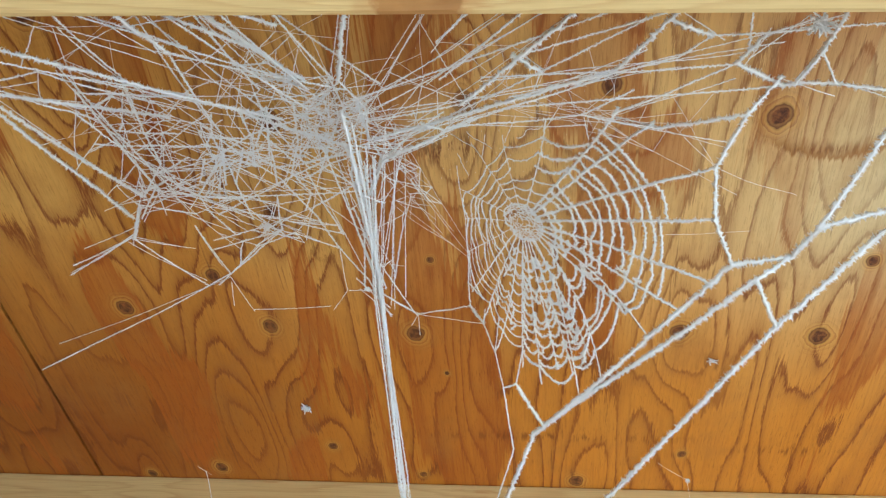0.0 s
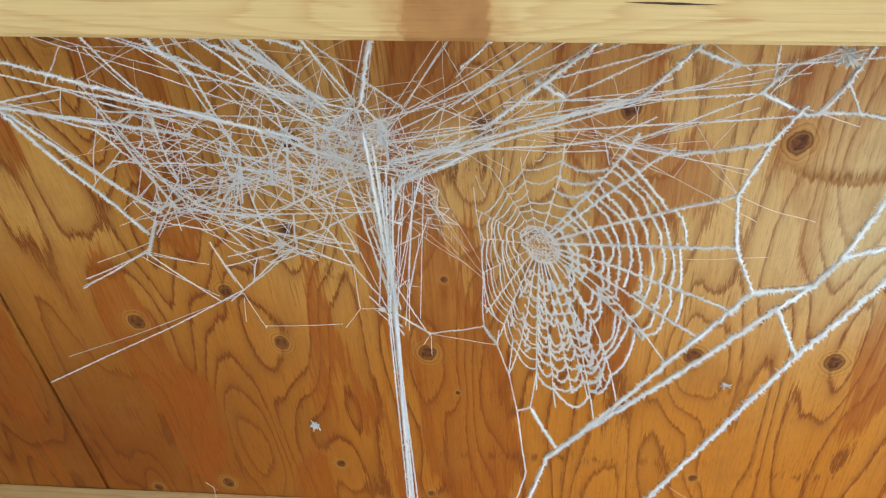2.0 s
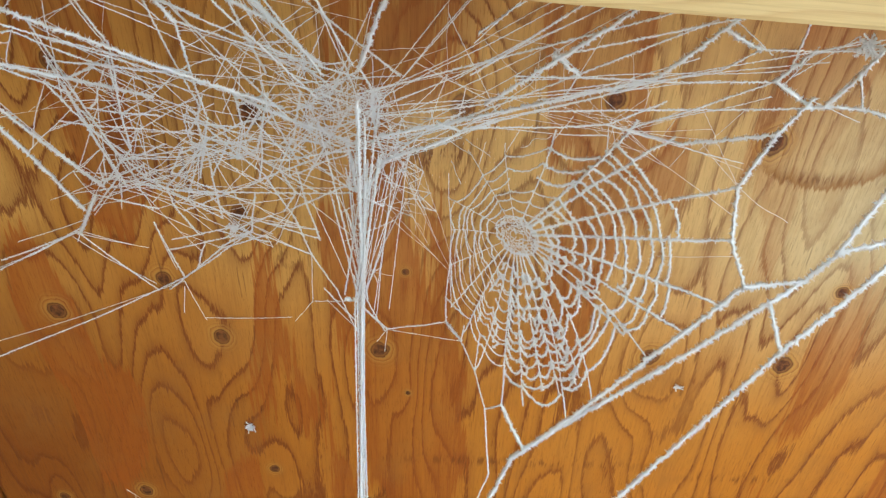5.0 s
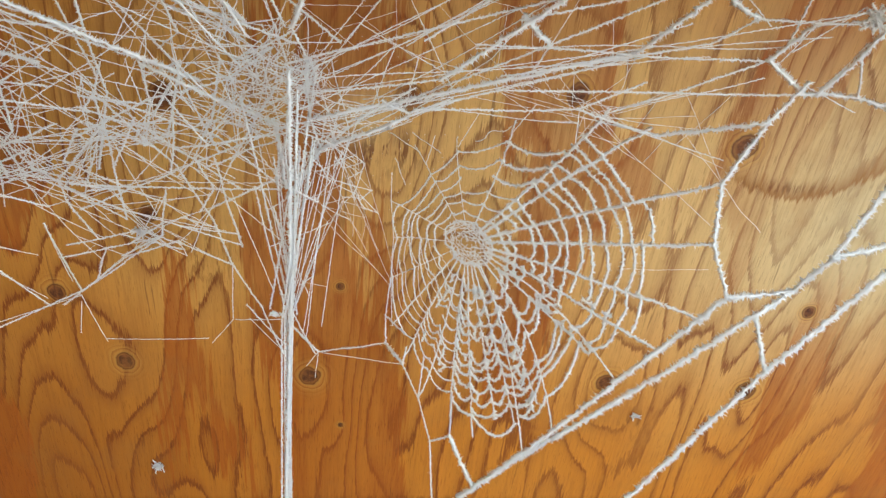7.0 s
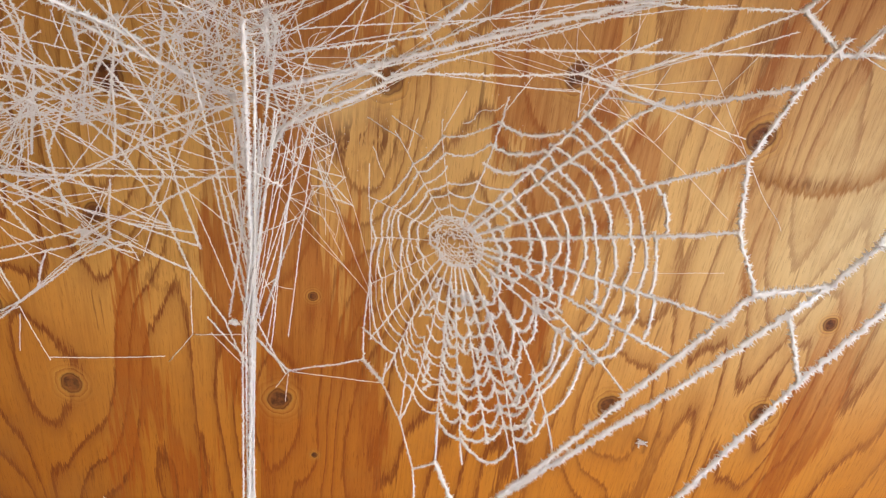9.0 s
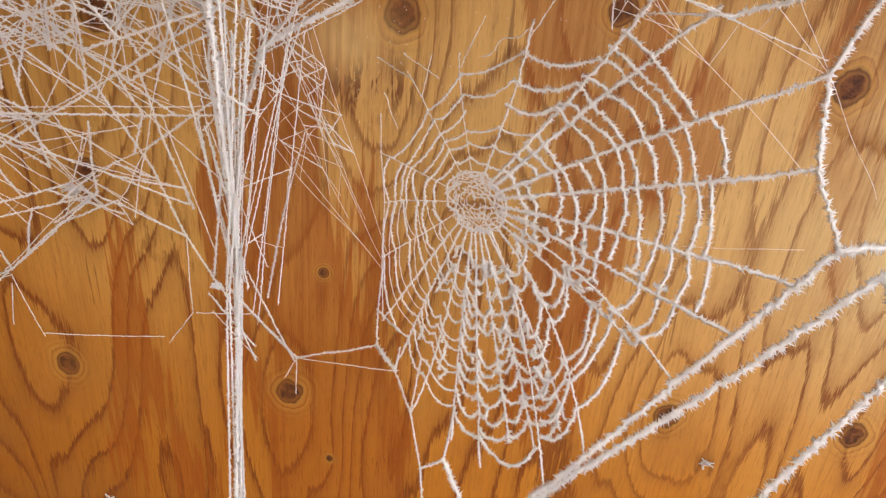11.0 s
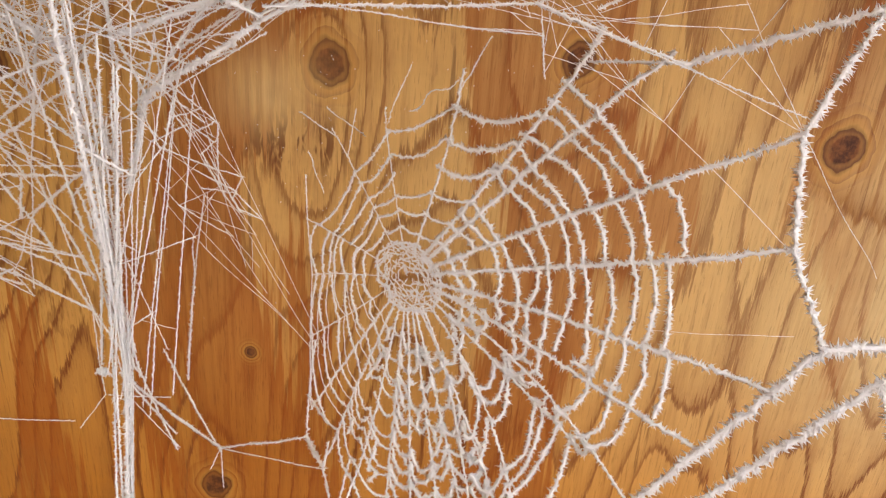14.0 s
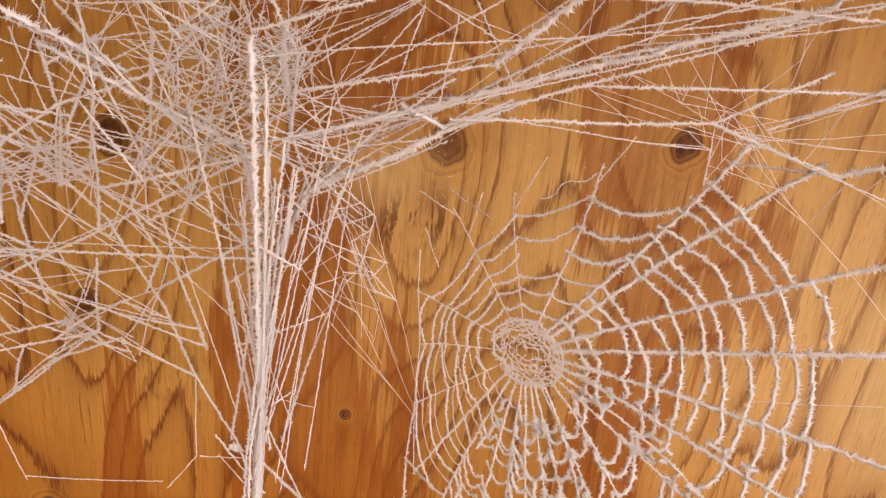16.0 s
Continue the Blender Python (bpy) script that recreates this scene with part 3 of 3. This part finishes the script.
# loose outer arcs past the last turn
for a0, r0, a1, r1, bulge in ((-39.9, 0.1030, -27.4, 0.0985, 0.12), (-61.0, 0.1000, -39.9, 0.0985, 0.04), (-11.3, 0.0880, -1.4, 0.0860, 0.05), (83.8, 0.1030, 69.3, 0.0980, 0.35), (90.7, 0.1000, 83.8, 0.1030, 0.2), (-27.4, 0.094, -11.3, 0.0865, 0.06)):
    p, q = on_spoke(a0, r0), on_spoke(a1, r1)
    x = np.linspace(0, 1, 11)[:, None]
    part("spiral_thread", [frosted(p + (q - p) * x + unit((p + q) / 2 - HUB) * bulge * np.linalg.norm(q - p) * 4 * x * (1 - x), "c")], orb)

# hub: a ragged mesh of fine turns
pieces = []
for ring_r in (0.0026, 0.0050, 0.0074, 0.0098, 0.0122):
    pts = [on_web(a, ring_r * (1 + rng.normal(0, 0.08)) + 0.0024 * a / 360) for a in range(0, 375, 15)]
    pieces.append(frosted(np.array(pts), "m" if ring_r > 0.011 else "t"))
for _ in range(150):
    a, r = rng.uniform(0, 360), 0.0132 * math.sqrt(rng.random())
    pieces.append(frosted(slack(on_web(a, r), on_web(a + rng.uniform(-40, 40), min(0.0140, r + rng.uniform(0.001, 0.004))), 0), "t"))
part("hub", pieces, orb, "ragged frosted centre of the web")
# torn scaffolding above and beside the orb
pieces = []
for a, r0, r1, a2 in ((-101, 0.060, 0.083, -92), (-124, 0.050, 0.066, -112), (-79, 0.078, 0.100, -76), (-150, 0.045, 0.060, -140), (-112, 0.056, 0.070, -122), (-92, 0.066, 0.082, -80), (-124, 0.058, 0.074, -132)):
    pieces.append(frosted(slack(on_web(a, r0), on_web(a2, r1), 0.02, 0.05), "t"))
for a0, a1, r0, r1 in ((-170, 159, 0.0476, 0.0470), (159, 134, 0.0470, 0.0632), (-150, -170, 0.055, 0.0476), (134, 118, 0.0632, 0.0880)):
    pieces.append(frosted(slack(on_web(a0, r0), on_web(a1, r1), 0.01), "t"))
part("edge_thread", pieces, orb, "thin torn edge threads")
for a, b in ((F3, on_web(103, 0.088)), (Q1, on_web(90.7, 0.097)), (F2, on_web(109.7, 0.092)), ((0.061, 0.628, 2.184), on_web(112, 0.085))):
    frame_thread(a, b, "m")

# ---- tangle web slung from the rafter to the plywood ----
tangle = thing("tangle_web", (0.0, 0.46, 2.11), "dense tangled cobweb of frosted threads hung from rafter to plywood", "spider web")


strands = []


def line(a, b, size):
    a, b = np.array(a), np.array(b)
    # threads that reach the rafter end on its face; those at the west side run on towards the wall
    for p, q in ((a, b), (b, a)):
        if p[1] < 0.376 and q[1] - p[1] > 0.012:
            p += (p - q) * (p[1] - 0.345) / (q[1] - p[1])
        elif p[0] < -0.165 and p[1] < 0.44 and p[0] < q[0]:
            p += unit(p - q) * min(0.09, (p[1] - 0.347) / max(0.02, unit(q - p)[1]))
    path = slack(a, b, 0.015, 0.004)
    strands.append(path)
    part("thread", [frosted(path, size)], tangle)
    if size in "hm" and rng.random() < 0.3:
        # a thinner thread that runs along with it
        part("thread", [frosted(slack(a + rng.normal(0, 0.004, 3), b + rng.normal(0, 0.004, 3) * (1, 1, 0.3), 0.02, 0.006), "t")], tangle)


line((-0.159, 0.366, 2.070), (-0.036, 0.438, 2.117), "h")
line((-0.168, 0.375, 2.077), (-0.042, 0.436, 2.117), "m")
line((-0.188, 0.395, 2.094), (-0.158, 0.388, 2.088), "m")
line((-0.158, 0.388, 2.088), (-0.102, 0.429, 2.118), "m")
line((-0.197, 0.405, 2.102), (-0.110, 0.437, 2.122), "h")
line((-0.110, 0.437, 2.122), (-0.074, 0.468, 2.135), "t")
line((-0.210, 0.419, 2.113), (-0.171, 0.522, 2.160), "h")
line((-0.212, 0.422, 2.115), (-0.195, 0.551, 2.173), "h")
line((-0.181, 0.535, 2.166), (-0.211, 0.582, 2.187), "h")
line((-0.171, 0.522, 2.160), (-0.138, 0.483, 2.142), "m")
line((-0.138, 0.483, 2.142), (-0.138, 0.445, 2.125), "t")
line((-0.174, 0.527, 2.162), (-0.130, 0.506, 2.153), "t")
line((-0.209, 0.578, 2.185), (-0.284, 0.618, 2.197), "m")
line((-0.207, 0.574, 2.183), (-0.291, 0.629, 2.197), "m")
line((-0.196, 0.561, 2.177), (-0.263, 0.596, 2.193), "t")
line((-0.211, 0.582, 2.187), (-0.167, 0.642, 2.197), "m")
line((-0.211, 0.582, 2.187), (-0.166, 0.598, 2.194), "t")
line((-0.144, 0.628, 2.197), (-0.373, 0.753, 2.198), "m")
line((-0.145, 0.632, 2.197), (-0.339, 0.716, 2.198), "t")
line((-0.144, 0.628, 2.197), (-0.081, 0.569, 2.181), "m")
line((-0.145, 0.632, 2.197), (-0.134, 0.673, 2.198), "t")
line((-0.134, 0.671, 2.198), (-0.064, 0.667, 2.198), "t")
line((-0.146, 0.638, 2.197), (-0.151, 0.666, 2.198), "t")
line((-0.150, 0.563, 2.178), (-0.144, 0.628, 2.197), "m")
line((-0.150, 0.563, 2.178), (-0.149, 0.620, 2.197), "t")
line((-0.116, 0.345, 2.058), (-0.115, 0.396, 2.095), "m")
line((-0.115, 0.396, 2.095), (-0.138, 0.483, 2.142), "m")
line((-0.104, 0.344, 2.058), (-0.061, 0.372, 2.074), "m")
line((-0.061, 0.372, 2.074), (-0.012, 0.403, 2.095), "m")
line((-0.085, 0.347, 2.059), (-0.074, 0.376, 2.078), "h")
line((-0.074, 0.376, 2.078), (0.011, 0.410, 2.097), "m")
line((-0.065, 0.346, 2.059), (-0.026, 0.374, 2.075), "h")
line((-0.026, 0.374, 2.075), (-0.010, 0.401, 2.093), "m")
line((-0.046, 0.349, 2.060), (-0.040, 0.411, 2.103), "m")
line((-0.041, 0.350, 2.061), (-0.010, 0.401, 2.093), "h")
line((-0.027, 0.349, 2.060), (-0.008, 0.358, 2.064), "h")
line((-0.006, 0.355, 2.063), (0.007, 0.401, 2.092), "m")
line((0.027, 0.353, 2.062), (0.010, 0.401, 2.091), "h")
line((0.010, 0.401, 2.091), (0.019, 0.426, 2.105), "m")
line((0.019, 0.426, 2.105), (0.013, 0.464, 2.123), "m")
line((0.010, 0.403, 2.092), (-0.018, 0.424, 2.109), "m")
line((-0.074, 0.376, 2.078), (-0.083, 0.453, 2.129), "m")
line((-0.083, 0.453, 2.129), (-0.103, 0.510, 2.155), "m")
line((0.017, 0.454, 2.118), (0.158, 0.398, 2.086), "h")
line((0.158, 0.398, 2.086), (0.178, 0.366, 2.068), "h")
line((0.017, 0.477, 2.128), (0.078, 0.436, 2.105), "m")
line((0.078, 0.436, 2.105), (0.158, 0.401, 2.088), "m")
line((0.064, 0.449, 2.111), (0.007, 0.486, 2.134), "t")
line((0.017, 0.438, 2.111), (0.076, 0.422, 2.099), "m")
line((0.076, 0.422, 2.099), (0.130, 0.363, 2.067), "h")
line((0.066, 0.401, 2.087), (0.107, 0.360, 2.065), "m")
line((0.068, 0.374, 2.073), (0.083, 0.358, 2.064), "m")
line((0.105, 0.385, 2.079), (0.120, 0.399, 2.087), "h")
line((0.104, 0.387, 2.080), (0.169, 0.363, 2.067), "m")
line((0.088, 0.401, 2.088), (0.217, 0.398, 2.086), "m")
line((0.159, 0.434, 2.104), (0.217, 0.397, 2.085), "m")
line((0.102, 0.426, 2.101), (0.243, 0.416, 2.096), "m")
line((0.102, 0.418, 2.097), (0.187, 0.391, 2.082), "m")
line((0.187, 0.391, 2.082), (0.200, 0.377, 2.074), "m")
line((0.200, 0.377, 2.074), (0.277, 0.374, 2.073), "m")
line((0.179, 0.366, 2.068), (0.200, 0.377, 2.074), "h")
line((0.216, 0.397, 2.085), (0.225, 0.378, 2.075), "h")
line((0.225, 0.378, 2.075), (0.243, 0.370, 2.071), "m")
line((0.216, 0.370, 2.070), (0.220, 0.391, 2.082), "m")
line((0.216, 0.397, 2.085), (0.245, 0.416, 2.096), "h")
line((0.245, 0.416, 2.096), (0.252, 0.414, 2.095), "h")
line((0.252, 0.414, 2.095), (0.270, 0.415, 2.095), "h")
line((0.270, 0.415, 2.095), (0.298, 0.422, 2.099), "h")
line((0.250, 0.416, 2.096), (0.255, 0.391, 2.082), "h")
line((0.255, 0.391, 2.082), (0.256, 0.371, 2.071), "h")
line((0.254, 0.389, 2.081), (0.270, 0.415, 2.095), "m")
line((0.225, 0.378, 2.075), (0.245, 0.374, 2.073), "m")
line((-0.062, 0.432, 2.117), (-0.001, 0.461, 2.123), "h")
line((-0.081, 0.434, 2.120), (-0.090, 0.456, 2.130), "m")
line((-0.090, 0.456, 2.130), (-0.091, 0.485, 2.143), "m")
line((-0.091, 0.485, 2.143), (-0.099, 0.554, 2.174), "m")
line((-0.088, 0.456, 2.130), (-0.059, 0.501, 2.148), "m")
line((-0.059, 0.501, 2.148), (-0.046, 0.547, 2.167), "m")
line((-0.046, 0.547, 2.167), (-0.041, 0.594, 2.188), "m")
line((-0.100, 0.463, 2.133), (-0.070, 0.475, 2.138), "m")
line((-0.070, 0.475, 2.138), (-0.026, 0.514, 2.150), "m")
line((-0.123, 0.524, 2.161), (-0.004, 0.511, 2.146), "m")
line((-0.062, 0.432, 2.117), (-0.063, 0.457, 2.129), "m")
line((-0.063, 0.457, 2.129), (-0.073, 0.488, 2.144), "m")
line((-0.043, 0.428, 2.114), (-0.058, 0.476, 2.137), "m")
line((-0.058, 0.476, 2.137), (-0.074, 0.488, 2.144), "t")
line((-0.024, 0.424, 2.109), (-0.033, 0.460, 2.127), "m")
line((-0.033, 0.460, 2.127), (-0.048, 0.493, 2.143), "m")
line((-0.048, 0.493, 2.143), (-0.041, 0.517, 2.153), "m")
line((-0.124, 0.547, 2.171), (-0.050, 0.498, 2.146), "m")
line((-0.050, 0.498, 2.146), (0.003, 0.462, 2.124), "m")
line((-0.144, 0.585, 2.188), (-0.095, 0.565, 2.179), "m")
line((-0.095, 0.565, 2.179), (-0.045, 0.535, 2.162), "t")
line((-0.045, 0.535, 2.162), (-0.001, 0.499, 2.141), "m")
line((-0.127, 0.537, 2.167), (-0.040, 0.557, 2.171), "t")
line((-0.070, 0.524, 2.160), (-0.082, 0.570, 2.182), "m")
line((-0.082, 0.570, 2.182), (-0.112, 0.594, 2.192), "m")
line((-0.037, 0.491, 2.141), (-0.032, 0.572, 2.177), "m")
line((-0.093, 0.565, 2.179), (-0.071, 0.577, 2.184), "m")
line((-0.072, 0.575, 2.183), (-0.041, 0.594, 2.188), "m")
line((-0.041, 0.594, 2.188), (-0.025, 0.635, 2.197), "m")
line((-0.025, 0.635, 2.197), (-0.011, 0.679, 2.198), "m")
line((-0.041, 0.594, 2.188), (-0.045, 0.648, 2.197), "t")
line((-0.045, 0.648, 2.197), (-0.061, 0.671, 2.198), "t")
line((-0.158, 0.641, 2.197), (-0.109, 0.594, 2.192), "m")
line((-0.109, 0.594, 2.192), (-0.072, 0.573, 2.182), "m")
line((-0.043, 0.648, 2.197), (-0.012, 0.646, 2.197), "t")
line((-0.109, 0.486, 2.144), (-0.064, 0.454, 2.127), "m")
line((-0.064, 0.454, 2.127), (-0.019, 0.434, 2.113), "m")
line((-0.096, 0.450, 2.127), (-0.033, 0.475, 2.134), "m")
line((-0.033, 0.475, 2.134), (-0.002, 0.509, 2.145), "m")
line((0.001, 0.435, 2.111), (-0.030, 0.497, 2.143), "m")
line((-0.030, 0.497, 2.143), (-0.066, 0.584, 2.186), "t")
line((0.015, 0.418, 2.102), (0.015, 0.437, 2.111), "h")
line((0.015, 0.437, 2.111), (0.015, 0.452, 2.118), "m")
line((0.015, 0.452, 2.118), (0.020, 0.475, 2.127), "m")
line((0.020, 0.475, 2.127), (-0.000, 0.518, 2.149), "h")
line((0.020, 0.475, 2.127), (0.061, 0.447, 2.110), "h")
line((0.061, 0.447, 2.110), (0.086, 0.433, 2.104), "m")
line((0.020, 0.475, 2.127), (0.042, 0.448, 2.112), "m")
line((0.042, 0.448, 2.112), (0.064, 0.428, 2.101), "m")
line((-0.002, 0.461, 2.124), (0.000, 0.509, 2.145), "h")
line((0.065, 0.441, 2.107), (0.142, 0.434, 2.104), "m")
line((0.142, 0.434, 2.104), (0.186, 0.448, 2.111), "m")
line((0.143, 0.435, 2.105), (0.227, 0.462, 2.117), "t")
line((0.142, 0.434, 2.104), (0.168, 0.415, 2.095), "m")
line((0.143, 0.435, 2.105), (0.147, 0.456, 2.114), "t")
line((0.148, 0.436, 2.105), (0.245, 0.516, 2.141), "f")
line((0.186, 0.448, 2.111), (0.230, 0.468, 2.120), "f")
line((0.050, 0.438, 2.107), (0.063, 0.444, 2.109), "h")
line((0.063, 0.444, 2.109), (0.082, 0.433, 2.104), "m")
line((-0.035, 0.634, 2.197), (-0.011, 0.669, 2.198), "m")
line((-0.012, 0.617, 2.195), (0.012, 0.678, 2.198), "m")
line((-0.002, 0.634, 2.197), (0.015, 0.567, 2.169), "m")
line((0.015, 0.567, 2.169), (0.031, 0.515, 2.144), "t")


# stray single threads
line((0.215, 0.460, 2.087), (0.292, 0.534, 2.165), "f")
line((0.208, 0.565, 2.163), (0.265, 0.561, 2.161), "f")
line((-0.205, 0.832, 2.140), (-0.222, 0.928, 2.150), "t")
line((-0.205, 0.832, 2.140), (-0.211, 0.825, 2.140), "t")
line((-0.205, 0.832, 2.140), (-0.201, 0.837, 2.140), "f")
line((0.228, 0.843, 2.170), (0.257, 0.868, 2.170), "f")
line((0.257, 0.868, 2.170), (0.270, 0.928, 2.165), "f")

# the hanging rope of many threads, from the tangle past the node to the far rafter
NODE = np.array((0.0025, 0.582, 2.126))
for i in range(13):
    spread = rng.normal(0, 1, 2)
    top = np.array((0.0125 + (0.0035 if i < 8 else 0.014) * spread[0], 0.448 + 0.022 * spread[1], 2.105 + 0.010 * spread[1]))
    hold = NODE + np.array((rng.normal(0, 0.0024), rng.normal(0, 0.006), rng.normal(0, 0.003)))
    foot = np.array((0.0015 + rng.normal(0, 0.0075), 0.928, 2.069 + rng.normal(0, 0.008)))
    waist = hold + (foot - hold) * 0.55
    waist[0] = 0.002 + rng.normal(0, 0.0022)
    t = np.linspace(0, 1, 8)[:, None]
    path = np.concatenate((top + (hold - top) * t, (hold + (waist - hold) * t)[1:], (waist + (foot - waist) * t)[1:]))
    strands.append(path[:9])
    part("rope_thread", [frosted(path, "h" if i < 1 else "m" if i < 8 else "t")], tangle)


def sheet(x, y, off=0.0):
    """A point on the slung sheet of the tangle."""
    lift = (0.006 + 0.016 * min(1, max(0, (0.06 - x) / 0.14))) * min(1, max(0, (y - 0.36) / 0.06))
    return np.array((x, y, min(2.197, 2.065 + 0.45 * (y - 0.36) + lift + max(off, -0.012))))


def blob(cx, cy, rx, ry, thick=0.010):
    return lambda: sheet(cx + rng.normal(0, rx), cy + rng.normal(0, ry), rng.normal(0, thick))


def strip(x0, x1, y0, y1, thick=0.010):
    return lambda: sheet(rng.uniform(x0, x1), rng.uniform(y0, y1), rng.normal(0, thick))


def stretch(count, start, stop, sizes):
    """Long threads from one place to another."""
    for _ in range(count):
        path = slack(start(), stop(), rng.uniform(0, 0.02), 0.006)
        strands.append(path)
        part("thread", [frosted(path, rng.choice(list(sizes)))], tangle)


def bridges(count, centre, spread, longest, sizes, joined=False):
    """Threads spun from thread to thread, each one a hold for those that come after."""
    group, made = [], 0
    centre, spread = np.array(centre), np.array(spread)
    while made < count:
        pool = np.concatenate(strands)
        owner = np.repeat(np.arange(len(strands)), [len(s) for s in strands])
        near = np.exp(-0.5 * (((pool[:, :2] - centre) / spread) ** 2).sum(1))
        near[pool[:, 1] < 0.350] = 0
        for _ in range(12):
            i = rng.choice(len(pool), p=near / near.sum())
            gap = np.linalg.norm(pool - pool[i], axis=1)
            fit = (owner != owner[i]) & (gap > 0.010) & (gap < longest) & (near > 0.03) & (np.abs(pool[:, 2] - pool[i, 2]) < 0.35 * gap + 0.004)
            if not fit.any():
                continue
            # in any direction alike, so that threads cross and don't run side by side
            some = np.flatnonzero(fit)
            way, turn = pool[some] - pool[i], rng.uniform(0, 2 * np.pi)
            miss = np.abs((np.arctan2(way[:, 1], way[:, 0]) - turn + np.pi) % (2 * np.pi) - np.pi)
            j = some[np.argmin(miss + rng.uniform(0, 0.35, len(some)))]
            path = slack(pool[i], pool[j], rng.uniform(0, 0.03), 0.008)
            strands.append(path)
            g = frosted(path, rng.choice(list(sizes)))
            made += 1
            if joined:
                group.append(g)
            else:
                part("thread", [g], tangle)
            if made >= count:
                break
    if joined:
        part("fine_thread", group, tangle, "", None, "stuff")


rail = lambda x0, x1: (lambda: np.array((rng.uniform(x0, x1), 0.3445, rng.uniform(2.045, 2.13))))
stretch(9, rail(-0.20, -0.02), blob(-0.01, 0.435, 0.022, 0.016), "ttm")
stretch(9, blob(0.01, 0.440, 0.018, 0.016), strip(0.10, 0.27, 0.352, 0.39), "mtt")
stretch(7, blob(0.0, 0.44, 0.02, 0.016), rail(0.02, 0.16), "tt")
stretch(8, blob(-0.012, 0.475, 0.022, 0.026), lambda: NODE + rng.normal(0, 0.006, 3), "tm")
stretch(5, strip(0.015, 0.035, 0.45, 0.49), lambda: NODE + np.array((0.006, 0.02, 0.0)) + rng.normal(0, 0.008, 3), "tt")
stretch(6, blob(-0.150, 0.410, 0.020, 0.014), blob(-0.150, 0.512, 0.005, 0.005, 0.004), "mmt")
stretch(6, blob(-0.152, 0.512, 0.006, 0.006, 0.004), strip(-0.22, -0.17, 0.54, 0.58, 0.004), "mtt")
stretch(4, blob(-0.150, 0.512, 0.005, 0.005, 0.004), blob(-0.09, 0.57, 0.03, 0.02, 0.004), "tm")
bridges(34, (-0.140, 0.440), (0.040, 0.045), 0.090, "mtt")
bridges(44, (-0.095, 0.490), (0.045, 0.040), 0.080, "mtt")
bridges(40, (-0.030, 0.470), (0.030, 0.040), 0.060, "mtt")
bridges(36, (-0.090, 0.550), (0.045, 0.028), 0.070, "mtt")
bridges(30, (-0.150, 0.510), (0.024, 0.030), 0.050, "ttm", True)
bridges(60, (-0.090, 0.490), (0.055, 0.045), 0.070, "ttf", True)
bridges(40, (-0.150, 0.430), (0.035, 0.050), 0.080, "ttf", True)
bridges(150, (-0.005, 0.435), (0.028, 0.022), 0.045, "ttf", True)
bridges(60, (-0.02, 0.385), (0.08, 0.022), 0.060, "tff", True)
bridges(40, (0.090, 0.415), (0.040, 0.016), 0.080, "tff", True)
bridges(40, (0.165, 0.440), (0.028, 0.012), 0.050, "ff", True)
# the thin veil between the hanging rope and the orb
veil = []
for _ in range(9):
    a, b = sheet(rng.normal(0.030, 0.010), rng.uniform(0.46, 0.53)), np.array(F1) + rng.normal(0, 0.003, 3)
    b = b if rng.random() < 0.4 else a + (b - a) * rng.uniform(0.4, 0.8) + rng.normal(0, 0.006, 3)
    path = slack(a, b, 0.01, 0.01)
    strands.append(path)
    veil.append(frosted(path, "f"))
part("fine_thread", veil, tangle, "", None, "stuff")
bridges(70, (0.036, 0.505), (0.012, 0.032), 0.035, "ft", True)
part("cottony_tuft", [frosted(slack(blob(0.012, 0.425, 0.009, 0.007, 0.006)(), blob(0.012, 0.425, 0.009, 0.007, 0.006)(), 0.02, 0.1), "f") for _ in range(70)], tangle, "matted white cobweb tuft")

# clumps of rime caught in the tangle and on the plywood


def clump(name, at, size, count, label):
    e = thing(name, at, label, "frost")
    pieces = []
    for _ in range(count):
        d = unit(rng.normal(0, 1, 3))
        d[2] = -abs(d[2])
        p = np.array(at) + rng.normal(0, size * 0.3, 3) * (1, 1, 0.3)
        pieces.append(frosted(np.array((p, p + d * size * rng.uniform(0.4, 1.0))), "m"))
    part("crystal_tuft", pieces, e)


clump("frost_flake", (-0.113, 0.805, 2.1985), 0.005, 34, "small white tuft of rime stuck on the plywood")
clump("frost_flake", (0.268, 0.733, 2.1985), 0.004, 16, "small star of rime over a split in the plywood")
clump("frost_flake", (0.257, 0.868, 2.170), 0.003, 12, "tiny tuft of rime on a stray thread")
clump("frost_flake", (-0.098, 0.573, 2.190), 0.005, 30, "white tuft of rime hanging in the cobweb")
clump("frost_flake", (0.247, 0.372, 2.072), 0.006, 40, "bright lump of rime on the web's upper threads")
clump("frost_flake", (-0.006, 0.584, 2.127), 0.0026, 20, "small lump of rime on the hanging rope")

# fine rime dust on the plywood above the orb and along the grain
dust = []
for _ in range(130):
    p = np.array((rng.normal(0.075, 0.045), rng.normal(0.505, 0.035), 2.1994))
    d = unit(rng.normal(0, 1, 3))
    d[2] = -abs(d[2])
    v = np.array((p + (0.0002, 0, 0), p + (-0.0001, 0.0002, 0), p + (-0.0001, -0.0002, 0), p + d * rng.uniform(0.0002, 0.0007)))
    dust.append((v, np.array(((0, 1, 3), (1, 2, 3), (2, 0, 3)))))
speckle = thing("frost_dust", (0.075, 0.505, 2.1994), "scattered specks of rime on the plywood", "frost")
part("speck", dust, speckle, "", None, "stuff")
